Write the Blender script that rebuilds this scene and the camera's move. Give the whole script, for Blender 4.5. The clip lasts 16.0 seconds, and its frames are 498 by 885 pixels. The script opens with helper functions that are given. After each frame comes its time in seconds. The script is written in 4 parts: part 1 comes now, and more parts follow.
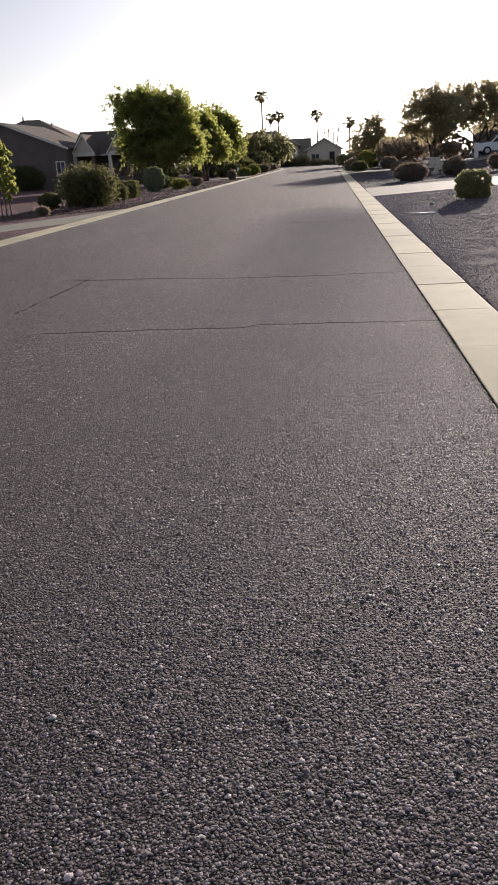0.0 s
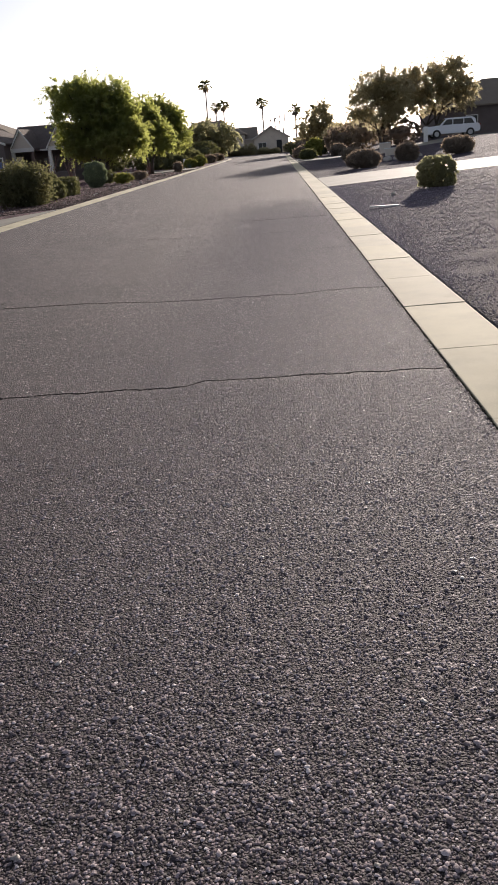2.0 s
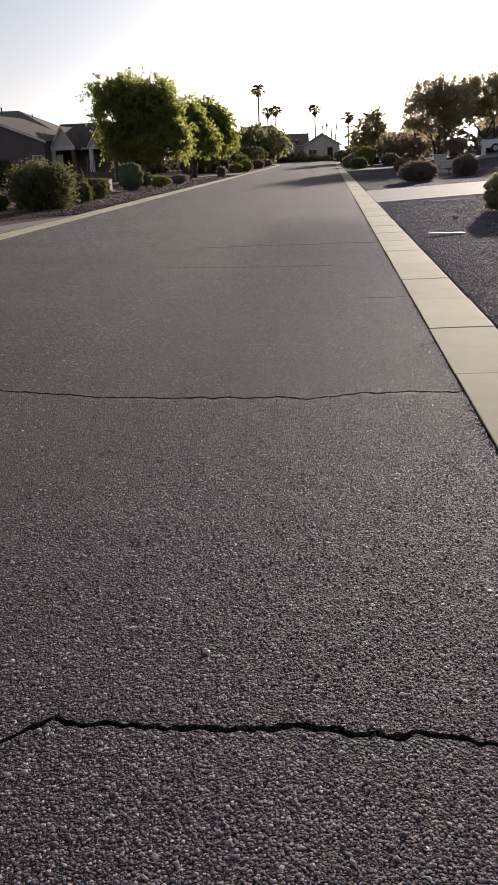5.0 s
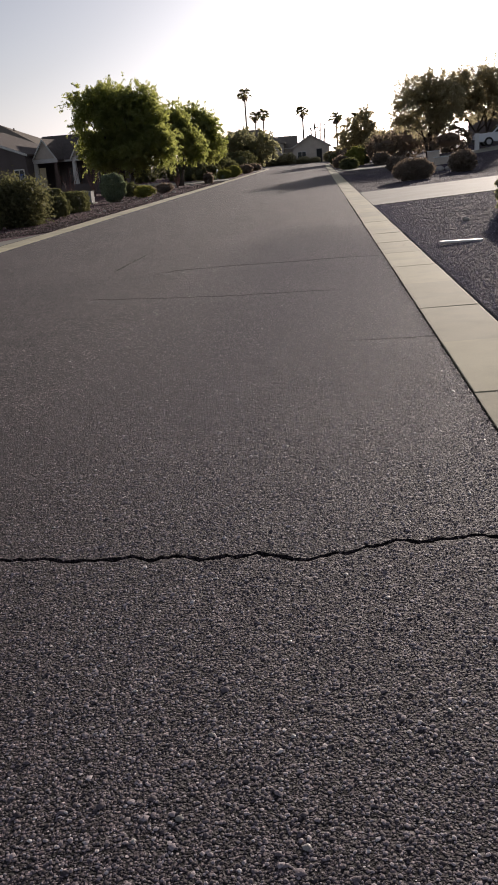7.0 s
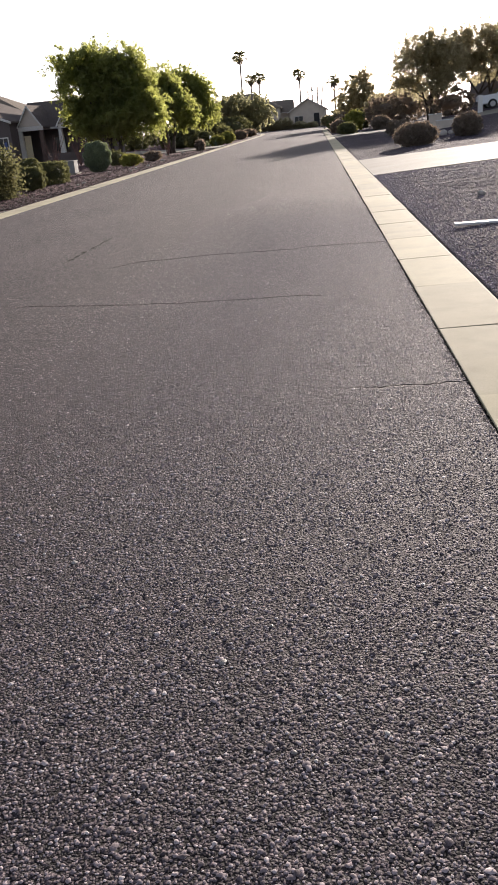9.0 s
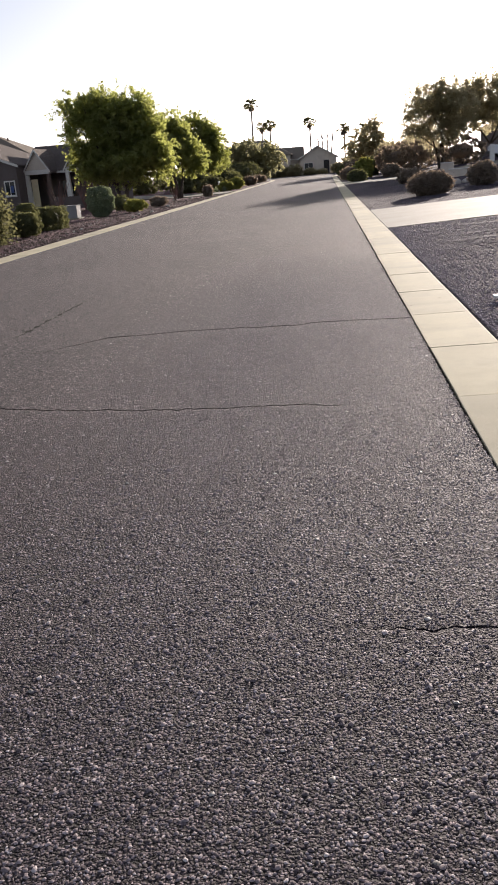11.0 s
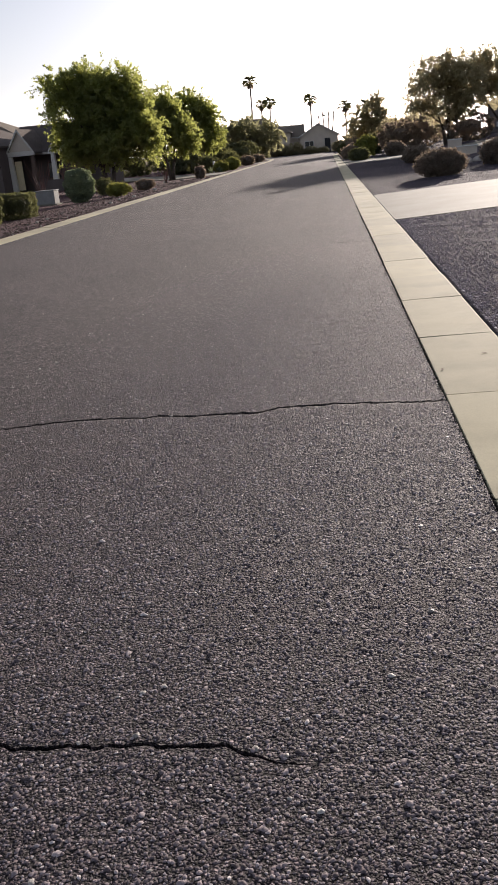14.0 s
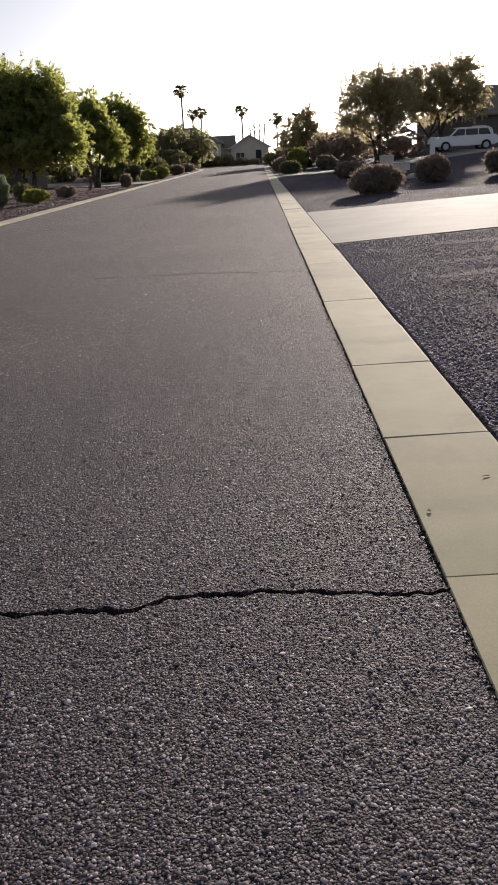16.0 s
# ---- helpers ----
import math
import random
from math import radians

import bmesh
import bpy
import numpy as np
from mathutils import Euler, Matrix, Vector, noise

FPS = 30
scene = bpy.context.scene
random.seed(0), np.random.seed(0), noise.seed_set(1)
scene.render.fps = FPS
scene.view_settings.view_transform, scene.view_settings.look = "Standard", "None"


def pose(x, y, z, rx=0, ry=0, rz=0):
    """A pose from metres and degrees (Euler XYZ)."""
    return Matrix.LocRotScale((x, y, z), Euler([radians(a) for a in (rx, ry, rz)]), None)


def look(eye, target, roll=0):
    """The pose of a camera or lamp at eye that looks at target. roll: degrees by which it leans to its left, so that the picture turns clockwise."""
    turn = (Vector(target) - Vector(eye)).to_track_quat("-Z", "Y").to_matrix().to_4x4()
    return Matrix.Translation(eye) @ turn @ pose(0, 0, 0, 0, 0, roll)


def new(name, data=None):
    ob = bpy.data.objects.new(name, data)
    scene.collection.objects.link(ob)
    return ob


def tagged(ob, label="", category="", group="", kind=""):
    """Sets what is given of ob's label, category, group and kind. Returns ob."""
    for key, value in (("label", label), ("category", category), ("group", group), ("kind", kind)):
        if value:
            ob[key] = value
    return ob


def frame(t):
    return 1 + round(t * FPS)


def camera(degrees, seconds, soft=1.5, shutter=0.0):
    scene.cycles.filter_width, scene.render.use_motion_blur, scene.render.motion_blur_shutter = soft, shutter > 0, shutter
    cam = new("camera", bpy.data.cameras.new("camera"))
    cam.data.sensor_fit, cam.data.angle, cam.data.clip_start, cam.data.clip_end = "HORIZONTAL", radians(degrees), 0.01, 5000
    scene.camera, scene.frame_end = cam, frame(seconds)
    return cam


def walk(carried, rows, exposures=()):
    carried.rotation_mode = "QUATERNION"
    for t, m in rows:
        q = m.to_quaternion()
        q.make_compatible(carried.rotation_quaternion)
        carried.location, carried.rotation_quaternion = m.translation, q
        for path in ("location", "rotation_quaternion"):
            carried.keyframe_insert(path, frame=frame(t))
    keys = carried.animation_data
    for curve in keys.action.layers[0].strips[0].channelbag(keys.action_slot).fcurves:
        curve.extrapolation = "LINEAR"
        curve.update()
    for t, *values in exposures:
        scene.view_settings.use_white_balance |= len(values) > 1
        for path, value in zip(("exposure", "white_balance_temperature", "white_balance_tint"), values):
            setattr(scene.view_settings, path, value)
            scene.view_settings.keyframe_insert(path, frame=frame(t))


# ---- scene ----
cam = camera(33.39, 16.0, soft=1.7)
# seconds, x, y, z, yaw to the left, pitch, roll
ROWS = [
    (0.0, 0.003, -0.000, 1.553, 6.20, -18.70, -2.80),
    (0.5, -0.041, 0.566, 1.564, 4.28, -18.61, -2.52),
    (1.0, -0.041, 1.123, 1.585, 4.24, -19.15, -3.02),
    (1.5, -0.120, 1.718, 1.607, 4.10, -18.94, -3.93),
    (2.0, -0.107, 2.322, 1.590, 3.33, -19.50, -4.47),
    (2.5, -0.153, 2.970, 1.574, 4.56, -20.75, -3.90),
    (3.0, -0.114, 3.648, 1.567, 3.22, -22.69, -3.16),
    (3.5, -0.061, 4.339, 1.547, 2.75, -23.33, -2.48),
    (4.0, -0.018, 4.958, 1.594, 4.70, -22.38, -2.60),
    (4.5, 0.098, 5.550, 1.595, 7.71, -21.54, -2.80),
    (5.0, 0.116, 6.174, 1.596, 5.94, -19.02, -2.30),
    (5.2, 0.103, 6.429, 1.595, 3.27, -19.40, -1.31),
    (7.3, 0.090, 8.955, 1.575, 6.20, -18.42, -4.92),
    (7.5, 0.107, 9.201, 1.589, 6.29, -17.81, -4.39),
    (8.0, 0.170, 9.818, 1.583, 5.72, -18.24, -4.64),
    (8.5, 0.196, 10.428, 1.579, 6.50, -19.82, -5.20),
    (9.0, 0.211, 10.953, 1.558, 6.23, -20.83, -5.38),
    (9.5, 0.255, 11.478, 1.580, 6.92, -20.24, -4.95),
    (9.7, 0.229, 11.700, 1.576, 6.96, -19.58, -3.89),
    (11.8, 0.198, 14.215, 1.586, 6.82, -17.84, -5.58),
    (12.0, 0.187, 14.464, 1.565, 9.35, -18.46, -5.99),
    (12.5, 0.196, 15.093, 1.570, 9.49, -17.16, -6.30),
    (13.0, 0.273, 15.702, 1.577, 10.28, -17.30, -6.32),
    (13.5, 0.298, 16.384, 1.585, 8.26, -19.64, -5.82),
    (14.0, 0.378, 16.980, 1.573, 6.83, -19.27, -5.20),
    (14.5, 0.357, 17.553, 1.568, 5.74, -18.46, -3.41),
    (15.0, 0.406, 18.157, 1.538, 4.32, -18.19, -3.04),
    (15.5, 0.430, 18.723, 1.534, 2.83, -18.94, -3.43),
    (16.0, 0.404, 19.306, 1.569, 1.68, -18.99, -3.21),
]
walk(cam, [(t, pose(x, y, z, 90 + p, 0, w) @ pose(0, 0, 0, 0, 0, r)) for t, x, y, z, w, p, r in ROWS],
     [(t, 0.17 + e, 6020.0, 19.0) for t, e in ((0.0, 0.52), (0.5, 0.4), (1.0, 0.55), (1.5, 0.25), (2.0, 0.65), (2.5, 0.85), (3.0, 0.9), (3.5, 0.85), (4.0, 0.9), (4.5, 1.0), (5.0, 0.35), (7.5, 0.05), (8.0, 0.55), (8.5, 0.73), (9.0, 0.9), (9.7, 0.8), (12.0, 0.78), (12.5, 0.4), (13.0, 0.75), (13.5, 0.7), (14.0, 0.55), (14.5, 0.4), (15.0, 0.3), (15.5, 0.35), (16.0, 0.4))])

# ---- light: low sun ahead and to the right, hazy pale sky ----
SUN_AZ, SUN_EL = 13.8, 9.0
world = bpy.data.worlds.new("sky")
scene.world = world
world.use_nodes = True
wn = world.node_tree.nodes
sky = wn.new("ShaderNodeTexSky")
sky.sky_type, sky.sun_disc = "NISHITA", False
sky.sun_elevation, sky.sun_rotation = radians(SUN_EL), radians(SUN_AZ)
sky.altitude, sky.air_density, sky.dust_density, sky.ozone_density = 300, 1.0, 1.5, 1.7
haze = wn.new("ShaderNodeHueSaturation")
haze.inputs["Saturation"].default_value = 0.38
world.node_tree.links.new(sky.outputs[0], haze.inputs["Color"])
world.node_tree.links.new(haze.outputs[0], wn["Background"].inputs[0])
wn["Background"].inputs[1].default_value = 0.082
sun_way = Vector((math.sin(radians(SUN_AZ)) * math.cos(radians(SUN_EL)), math.cos(radians(SUN_AZ)) * math.cos(radians(SUN_EL)), math.sin(radians(SUN_EL))))
sun = new("sun", bpy.data.lights.new("sun", "SUN"))
sun.data.energy, sun.data.angle, sun.data.color = 4.9, radians(0.6), (1.0, 0.87, 0.68)
sun.matrix_world = look(sun_way * 300, (0, 0, 0))


# ---- materials ----
def material(name, color, rough=0.8, metal=0.0, spec=0.4):
    m = bpy.data.materials.new(name)
    m.use_nodes = True
    b = m.node_tree.nodes["Principled BSDF"]
    b.inputs["Base Color"].default_value = (*color, 1)
    b.inputs["Roughness"].default_value, b.inputs["Metallic"].default_value = rough, metal
    b.inputs["Specular IOR Level"].default_value = spec
    return m, m.node_tree.nodes, m.node_tree.links, b


def ramp_node(n, l, source, stops):
    r = n.new("ShaderNodeValToRGB")
    while len(r.color_ramp.elements) < len(stops):
        r.color_ramp.elements.new(0.5)
    for e, (at, col) in zip(r.color_ramp.elements, stops):
        e.position, e.color = at, (*col, 1)
    l.new(source, r.inputs[0])
    return r.outputs[0]


def mixed(n, l, a, b, factor, how="MIX"):
    m = n.new("ShaderNodeMix")
    m.data_type, m.blend_type = "RGBA", how
    for sock, v in ((m.inputs[0], factor), (m.inputs[6], a), (m.inputs[7], b)):
        if isinstance(v, (float, int)):
            sock.default_value = v
        elif isinstance(v, tuple):
            sock.default_value = (*v, 1)
        else:
            l.new(v, sock)
    return m.outputs[2]


def place(n):
    g = n.new("ShaderNodeNewGeometry")
    return g.outputs["Position"]


def noise_node(n, l, scale, detail=4.0, rough=0.55, vector=None):
    t = n.new("ShaderNodeTexNoise")
    t.inputs["Scale"].default_value, t.inputs["Detail"].default_value, t.inputs["Roughness"].default_value = scale, detail, rough
    l.new(vector or place(n), t.inputs["Vector"])
    return t.outputs[0]


def bumped(n, l, b, height, strength, distance, below=None):
    k = n.new("ShaderNodeBump")
    k.inputs["Strength"].default_value, k.inputs["Distance"].default_value = strength, distance
    l.new(height, k.inputs["Height"])
    if below is not None:
        l.new(below, k.inputs["Normal"])
    l.new(k.outputs[0], b.inputs["Normal"])
    return k.outputs[0]


def plain(name, lo, hi, scale=6.0, rough=0.8, bump=0.3, depth=0.01, fine=60.0, spec=0.4, metal=0.0, each=0.0):
    """A surface whose colour wanders between two tones at two scales, with fine relief."""
    m, n, l, b = material(name, lo, rough, metal, spec)
    big = noise_node(n, l, scale)
    small = noise_node(n, l, fine, 3.0)
    c = mixed(n, l, lo, hi, ramp_node(n, l, big, [(0.3, (0, 0, 0)), (0.7, (1, 1, 1))]))
    c = mixed(n, l, c, ramp_node(n, l, small, [(0.3, (0.75, 0.75, 0.75)), (0.7, (1.15, 1.15, 1.15))]), 0.6, "MULTIPLY")
    if each:
        o = n.new("ShaderNodeObjectInfo")
        c = mixed(n, l, c, ramp_node(n, l, o.outputs["Random"], [(0.0, (1 - each,) * 3), (1.0, (1 + each,) * 3)]), 1.0, "MULTIPLY")
    l.new(c, b.inputs["Base Color"])
    if bump:
        bumped(n, l, b, small, bump, depth)
    return m


def asphalt_surface():
    """Worn asphalt: rounded stones of two sizes bedded in dark binder, with shallow gaps between them."""
    m, n, l, b = material("asphalt", (0.09, 0.08, 0.08), 0.75, 0.0, 0.3)
    warp = n.new("ShaderNodeVectorMath")
    wob = n.new("ShaderNodeTexNoise")
    wob.inputs["Scale"].default_value = 75.0
    p = place(n)
    l.new(p, wob.inputs["Vector"])
    warp.operation = "MULTIPLY_ADD"
    l.new(wob.outputs["Color"], warp.inputs[0])
    warp.inputs[1].default_value = (0.013, 0.013, 0.013)
    l.new(p, warp.inputs[2])
    cells, tones, tops = [], [], []
    for scale, dark in ((74.0, 1.0), (118.0, 0.9)):
        v = n.new("ShaderNodeTexVoronoi")
        v.inputs["Scale"].default_value = scale
        l.new(warp.outputs[0], v.inputs["Vector"])
        sep = n.new("ShaderNodeSeparateColor")
        l.new(v.outputs["Color"], sep.inputs[0])
        stops = [(0.0, (0.028, 0.022, 0.025)), (0.4, (0.071, 0.057, 0.063)), (0.75, (0.138, 0.109, 0.119)), (0.93, (0.239, 0.197, 0.204)), (1.0, (0.503, 0.421, 0.425))]
        tone = ramp_node(n, l, sep.outputs[0], [(f, tuple(x * dark for x in c)) for f, c in stops])
        gap = ramp_node(n, l, v.outputs["Distance"], [(0.38, (1, 1, 1)), (0.66, (0.1, 0.095, 0.095))])
        tones.append(mixed(n, l, tone, gap, 0.95, "MULTIPLY"))
        dome = ramp_node(n, l, v.outputs["Distance"], [(0.0, (1, 1, 1)), (0.25, (0.92, 0.92, 0.92)), (0.5, (0.6, 0.6, 0.6)), (0.75, (0, 0, 0))])
        tops.append(mixed(n, l, dome, ramp_node(n, l, sep.outputs[2], [(0.0, (0.35, 0.35, 0.35)), (1.0, (1, 1, 1))]), 1.0, "MULTIPLY"))
        cells.append(sep)
    patch = ramp_node(n, l, noise_node(n, l, 38.0, 2.0), [(0.44, (0, 0, 0)), (0.54, (1, 1, 1))])
    c = mixed(n, l, tones[0], tones[1], patch)
    wide = noise_node(n, l, 0.35, 5.0, 0.6)
    c = mixed(n, l, c, ramp_node(n, l, wide, [(0.3, (0.84, 0.82, 0.84)), (0.7, (1.18, 1.15, 1.12))]), 1.0, "MULTIPLY")
    clot = noise_node(n, l, 24.0, 3.0, 0.6)
    c = mixed(n, l, c, ramp_node(n, l, clot, [(0.32, (0.5, 0.49, 0.5)), (0.68, (1.5, 1.48, 1.47))]), 1.0, "MULTIPLY")
    mid = noise_node(n, l, 5.0, 4.0)
    c = mixed(n, l, c, ramp_node(n, l, mid, [(0.3, (0.84, 0.83, 0.86)), (0.7, (1.14, 1.13, 1.1))]), 1.0, "MULTIPLY")
    l.new(c, b.inputs["Base Color"])
    l.new(ramp_node(n, l, cells[0].outputs[1], [(0.0, (0.75, 0.75, 0.75)), (1.0, (0.95, 0.95, 0.95))]), b.inputs["Roughness"])
    bumped(n, l, b, mixed(n, l, tops[0], mixed(n, l, tops[1], (0.7, 0.7, 0.7), 1.0, "MULTIPLY"), patch), 0.9, 0.012)
    return m


def concrete_surface():
    """Curb concrete: mottled, with darker water stains, fine pitting and each slab a tone of its own."""
    m, n, l, b = material("curb_concrete", (0.47, 0.43, 0.3), 0.85, 0.0, 0.12)
    c = mixed(n, l, (0.46, 0.415, 0.275), (0.54, 0.492, 0.335), ramp_node(n, l, noise_node(n, l, 1.6, 5.0, 0.6), [(0.3, (0, 0, 0)), (0.7, (1, 1, 1))]))
    stain = noise_node(n, l, 2.6, 3.0, 0.5)
    c = mixed(n, l, c, ramp_node(n, l, stain, [(0.3, (0.8, 0.79, 0.8)), (0.5, (1, 1, 1)), (0.7, (1.06, 1.05, 1.04))]), 0.6, "MULTIPLY")
    fine = noise_node(n, l, 120.0, 3.0)
    c = mixed(n, l, c, ramp_node(n, l, fine, [(0.3, (0.84, 0.84, 0.84)), (0.7, (1.1, 1.1, 1.1))]), 0.6, "MULTIPLY")
    pits = n.new("ShaderNodeTexVoronoi")
    pits.inputs["Scale"].default_value = 22.0
    l.new(place(n), pits.inputs["Vector"])
    c = mixed(n, l, c, ramp_node(n, l, pits.outputs["Distance"], [(0.03, (0.55, 0.53, 0.5)), (0.07, (1, 1, 1))]), 0.6, "MULTIPLY")
    o = n.new("ShaderNodeObjectInfo")
    c = mixed(n, l, c, ramp_node(n, l, o.outputs["Random"], [(0.0, (0.88, 0.88, 0.9)), (1.0, (1.1, 1.1, 1.08))]), 1.0, "MULTIPLY")
    l.new(c, b.inputs["Base Color"])
    bumped(n, l, b, fine, 0.1, 0.002)
    return m


def gravel_surface(name, tones, scale):
    m, n, l, b = material(name, tones[0], 0.95, 0.0, 0.08)
    v = n.new("ShaderNodeTexVoronoi")
    v.inputs["Scale"].default_value = scale
    l.new(place(n), v.inputs["Vector"])
    sep = n.new("ShaderNodeSeparateColor")
    l.new(v.outputs["Color"], sep.inputs[0])
    c = ramp_node(n, l, sep.outputs[0], [(0.0, tones[0]), (0.5, tones[1]), (0.85, tones[2]), (1.0, tones[3])])
    c = mixed(n, l, c, ramp_node(n, l, v.outputs["Distance"], [(0.3, (1, 1, 1)), (0.8, (0.35, 0.34, 0.35))]), 0.85, "MULTIPLY")
    wide = noise_node(n, l, 0.25, 5.0, 0.6)
    c = mixed(n, l, c, ramp_node(n, l, wide, [(0.3, (0.75, 0.73, 0.75)), (0.7, (1.2, 1.16, 1.12))]), 1.0, "MULTIPLY")
    # the yards across the street are laid with a redder stone
    axes = n.new("ShaderNodeSeparateXYZ")
    l.new(place(n), axes.inputs[0])
    side = n.new("ShaderNodeMath")
    side.operation = "LESS_THAN"
    l.new(axes.outputs[0], side.inputs[0])
    side.inputs[1].default_value = -4.0
    c = mixed(n, l, c, mixed(n, l, c, (2.0, 1.4, 1.15), 1.0, "MULTIPLY"), side.outputs[0])
    l.new(c, b.inputs["Base Color"])
    inv = ramp_node(n, l, v.outputs["Distance"], [(0.1, (1, 1, 1)), (0.8, (0, 0, 0))])
    bumped(n, l, b, inv, 0.9, 0.02)
    return m


def leaf_surface(name, dark, light, through_tone, share=0.35, gloss=0.72):
    m, n, l, b = material(name, dark, gloss, 0.0, 0.2)
    g = n.new("ShaderNodeNewGeometry")
    c = ramp_node(n, l, g.outputs["Random Per Island"], [(0.0, dark), (0.6, light), (1.0, tuple(x * 1.35 for x in light))])
    big = noise_node(n, l, 1.2, 3.0)
    c = mixed(n, l, c, ramp_node(n, l, big, [(0.3, (0.7, 0.75, 0.75)), (0.7, (1.2, 1.15, 1.0))]), 1.0, "MULTIPLY")
    l.new(c, b.inputs["Base Color"])
    t = n.new("ShaderNodeBsdfTranslucent")
    l.new(mixed(n, l, c, through_tone, 0.75), t.inputs["Color"])
    s = n.new("ShaderNodeMixShader")
    s.inputs[0].default_value = share
    l.new(b.outputs[0], s.inputs[1])
    l.new(t.outputs[0], s.inputs[2])
    l.new(s.outputs[0], n["Material Output"].inputs["Surface"])
    return m


def stone_surface(name, stops, rough=0.6):
    """Loose stones: each one takes a tone of its own."""
    m, n, l, b = material(name, stops[0][1], rough, 0.0, 0.25)
    g = n.new("ShaderNodeNewGeometry")
    c = ramp_node(n, l, g.outputs["Random Per Island"], stops)
    f = noise_node(n, l, 240.0, 3.0)
    c = mixed(n, l, c, ramp_node(n, l, f, [(0.3, (0.75, 0.75, 0.75)), (0.7, (1.15, 1.15, 1.15))]), 1.0, "MULTIPLY")
    l.new(c, b.inputs["Base Color"])
    bumped(n, l, b, f, 0.4, 0.002)
    return m


def shingle_surface(name, lo, hi):
    """Roof tiles in courses too far off to be told apart singly."""
    m, n, l, b = material(name, lo, 0.95, 0.0, 0.06)
    sepz = n.new("ShaderNodeSeparateXYZ")
    l.new(place(n), sepz.inputs[0])
    wave = n.new("ShaderNodeMath")
    wave.operation = "PINGPONG"
    l.new(sepz.outputs[2], wave.inputs[0])
    wave.inputs[1].default_value = 0.07
    big = noise_node(n, l, 1.5)
    c = mixed(n, l, lo, hi, big)
    l.new(mixed(n, l, c, ramp_node(n, l, noise_node(n, l, 9.0), [(0.3, (0.8, 0.8, 0.8)), (0.7, (1.15, 1.15, 1.15))]), 1.0, "MULTIPLY"), b.inputs["Base Color"])
    bumped(n, l, b, wave.outputs[0], 0.7, 0.25)
    return m


ASPHALT = asphalt_surface()
SOIL = plain("dark_joint_soil", (0.018, 0.016, 0.015), (0.035, 0.03, 0.027), 20, 0.95, 0.5, 0.01, 60, 0.04)
CONCRETE = concrete_surface()
DRIVE = plain("driveway_concrete", (0.228, 0.215, 0.172), (0.287, 0.271, 0.219), 0.9, 0.85, 0.2, 0.004, 70, 0.12)
GROUND = gravel_surface("yard_gravel", [(0.043, 0.036, 0.048), (0.074, 0.062, 0.084), (0.115, 0.097, 0.125), (0.224, 0.199, 0.232)], 48.0)
AGGREGATE = stone_surface("road_aggregate", [(0.0, (0.078, 0.062, 0.066)), (0.45, (0.247, 0.202, 0.21)), (0.82, (0.427, 0.357, 0.362)), (0.96, (0.582, 0.5, 0.495)), (1.0, (0.776, 0.708, 0.679))], 0.72)
PEBBLE = stone_surface("pale_pebbles", [(0.0, (0.25, 0.228, 0.205)), (0.6, (0.4, 0.37, 0.335)), (1.0, (0.6, 0.565, 0.52))], 0.5)
YARD_STONE = stone_surface("yard_stones", [(0.0, (0.135, 0.112, 0.147)), (0.5, (0.258, 0.215, 0.274)), (0.85, (0.427, 0.369, 0.429)), (1.0, (0.829, 0.749, 0.794))], 0.8)
RED_STONE = stone_surface("red_brown_stones", [(0.0, (0.055, 0.04, 0.035)), (0.6, (0.11, 0.08, 0.069)), (0.95, (0.19, 0.148, 0.13)), (1.0, (0.52, 0.48, 0.44))], 0.95)
BARK = plain("bark", (0.06, 0.045, 0.035), (0.12, 0.095, 0.075), 5, 0.9, 0.8, 0.02, 30)
PALM_BARK = plain("palm_bark", (0.14, 0.11, 0.09), (0.22, 0.18, 0.15), 3, 0.9, 0.6, 0.03, 12)
LEAF_TREE = leaf_surface("mesquite_leaves", (0.06, 0.073, 0.044), (0.118, 0.136, 0.076), (0.72, 0.75, 0.2), 0.58)
# leaf tones raised to stand in for the glare and haze over these trees
LEAF_RIGHT = leaf_surface("haze_paled_leaves", (0.18, 0.168, 0.102), (0.3, 0.275, 0.18), (0.7, 0.62, 0.4), 0.72)
LEAF_BUSH = leaf_surface("shrub_leaves", (0.049, 0.055, 0.032), (0.098, 0.103, 0.058), (0.37, 0.37, 0.137), 0.3)
LEAF_LOOSE = leaf_surface("loose_shrub_leaves", (0.051, 0.053, 0.027), (0.102, 0.1, 0.053), (0.306, 0.297, 0.128), 0.36)
LEAF_GREY = leaf_surface("sage_leaves", (0.097, 0.123, 0.088), (0.193, 0.228, 0.158), (0.491, 0.562, 0.281), 0.25)
# dull olive leaf; its through tone is lifted for haze on far trees
LEAF_DUSTY = leaf_surface("dusty_olive_leaves", (0.14, 0.134, 0.085), (0.235, 0.224, 0.14), (0.58, 0.56, 0.31), 0.58)
LEAF_YELLOW = leaf_surface("yellow_green_leaves", (0.117, 0.13, 0.033), (0.208, 0.221, 0.058), (0.546, 0.52, 0.13), 0.35)
LEAF_BROWN = leaf_surface("dry_shrub_leaves", (0.138, 0.112, 0.098), (0.225, 0.188, 0.163), (0.45, 0.35, 0.25), 0.4)
# frond colour lightened to imitate haze on the distant palms
FROND = leaf_surface("palm_fronds", (0.09, 0.09, 0.045), (0.16, 0.155, 0.08), (0.5, 0.45, 0.2), 0.5)
STUCCO = plain("grey_brown_stucco", (0.14, 0.117, 0.108), (0.173, 0.145, 0.136), 1.0, 0.95, 0.4, 0.01, 30, 0.08)
STUCCO_PALE = plain("pale_stucco", (0.624, 0.54, 0.444), (0.72, 0.636, 0.528), 1.0, 0.9, 0.4, 0.01, 30)
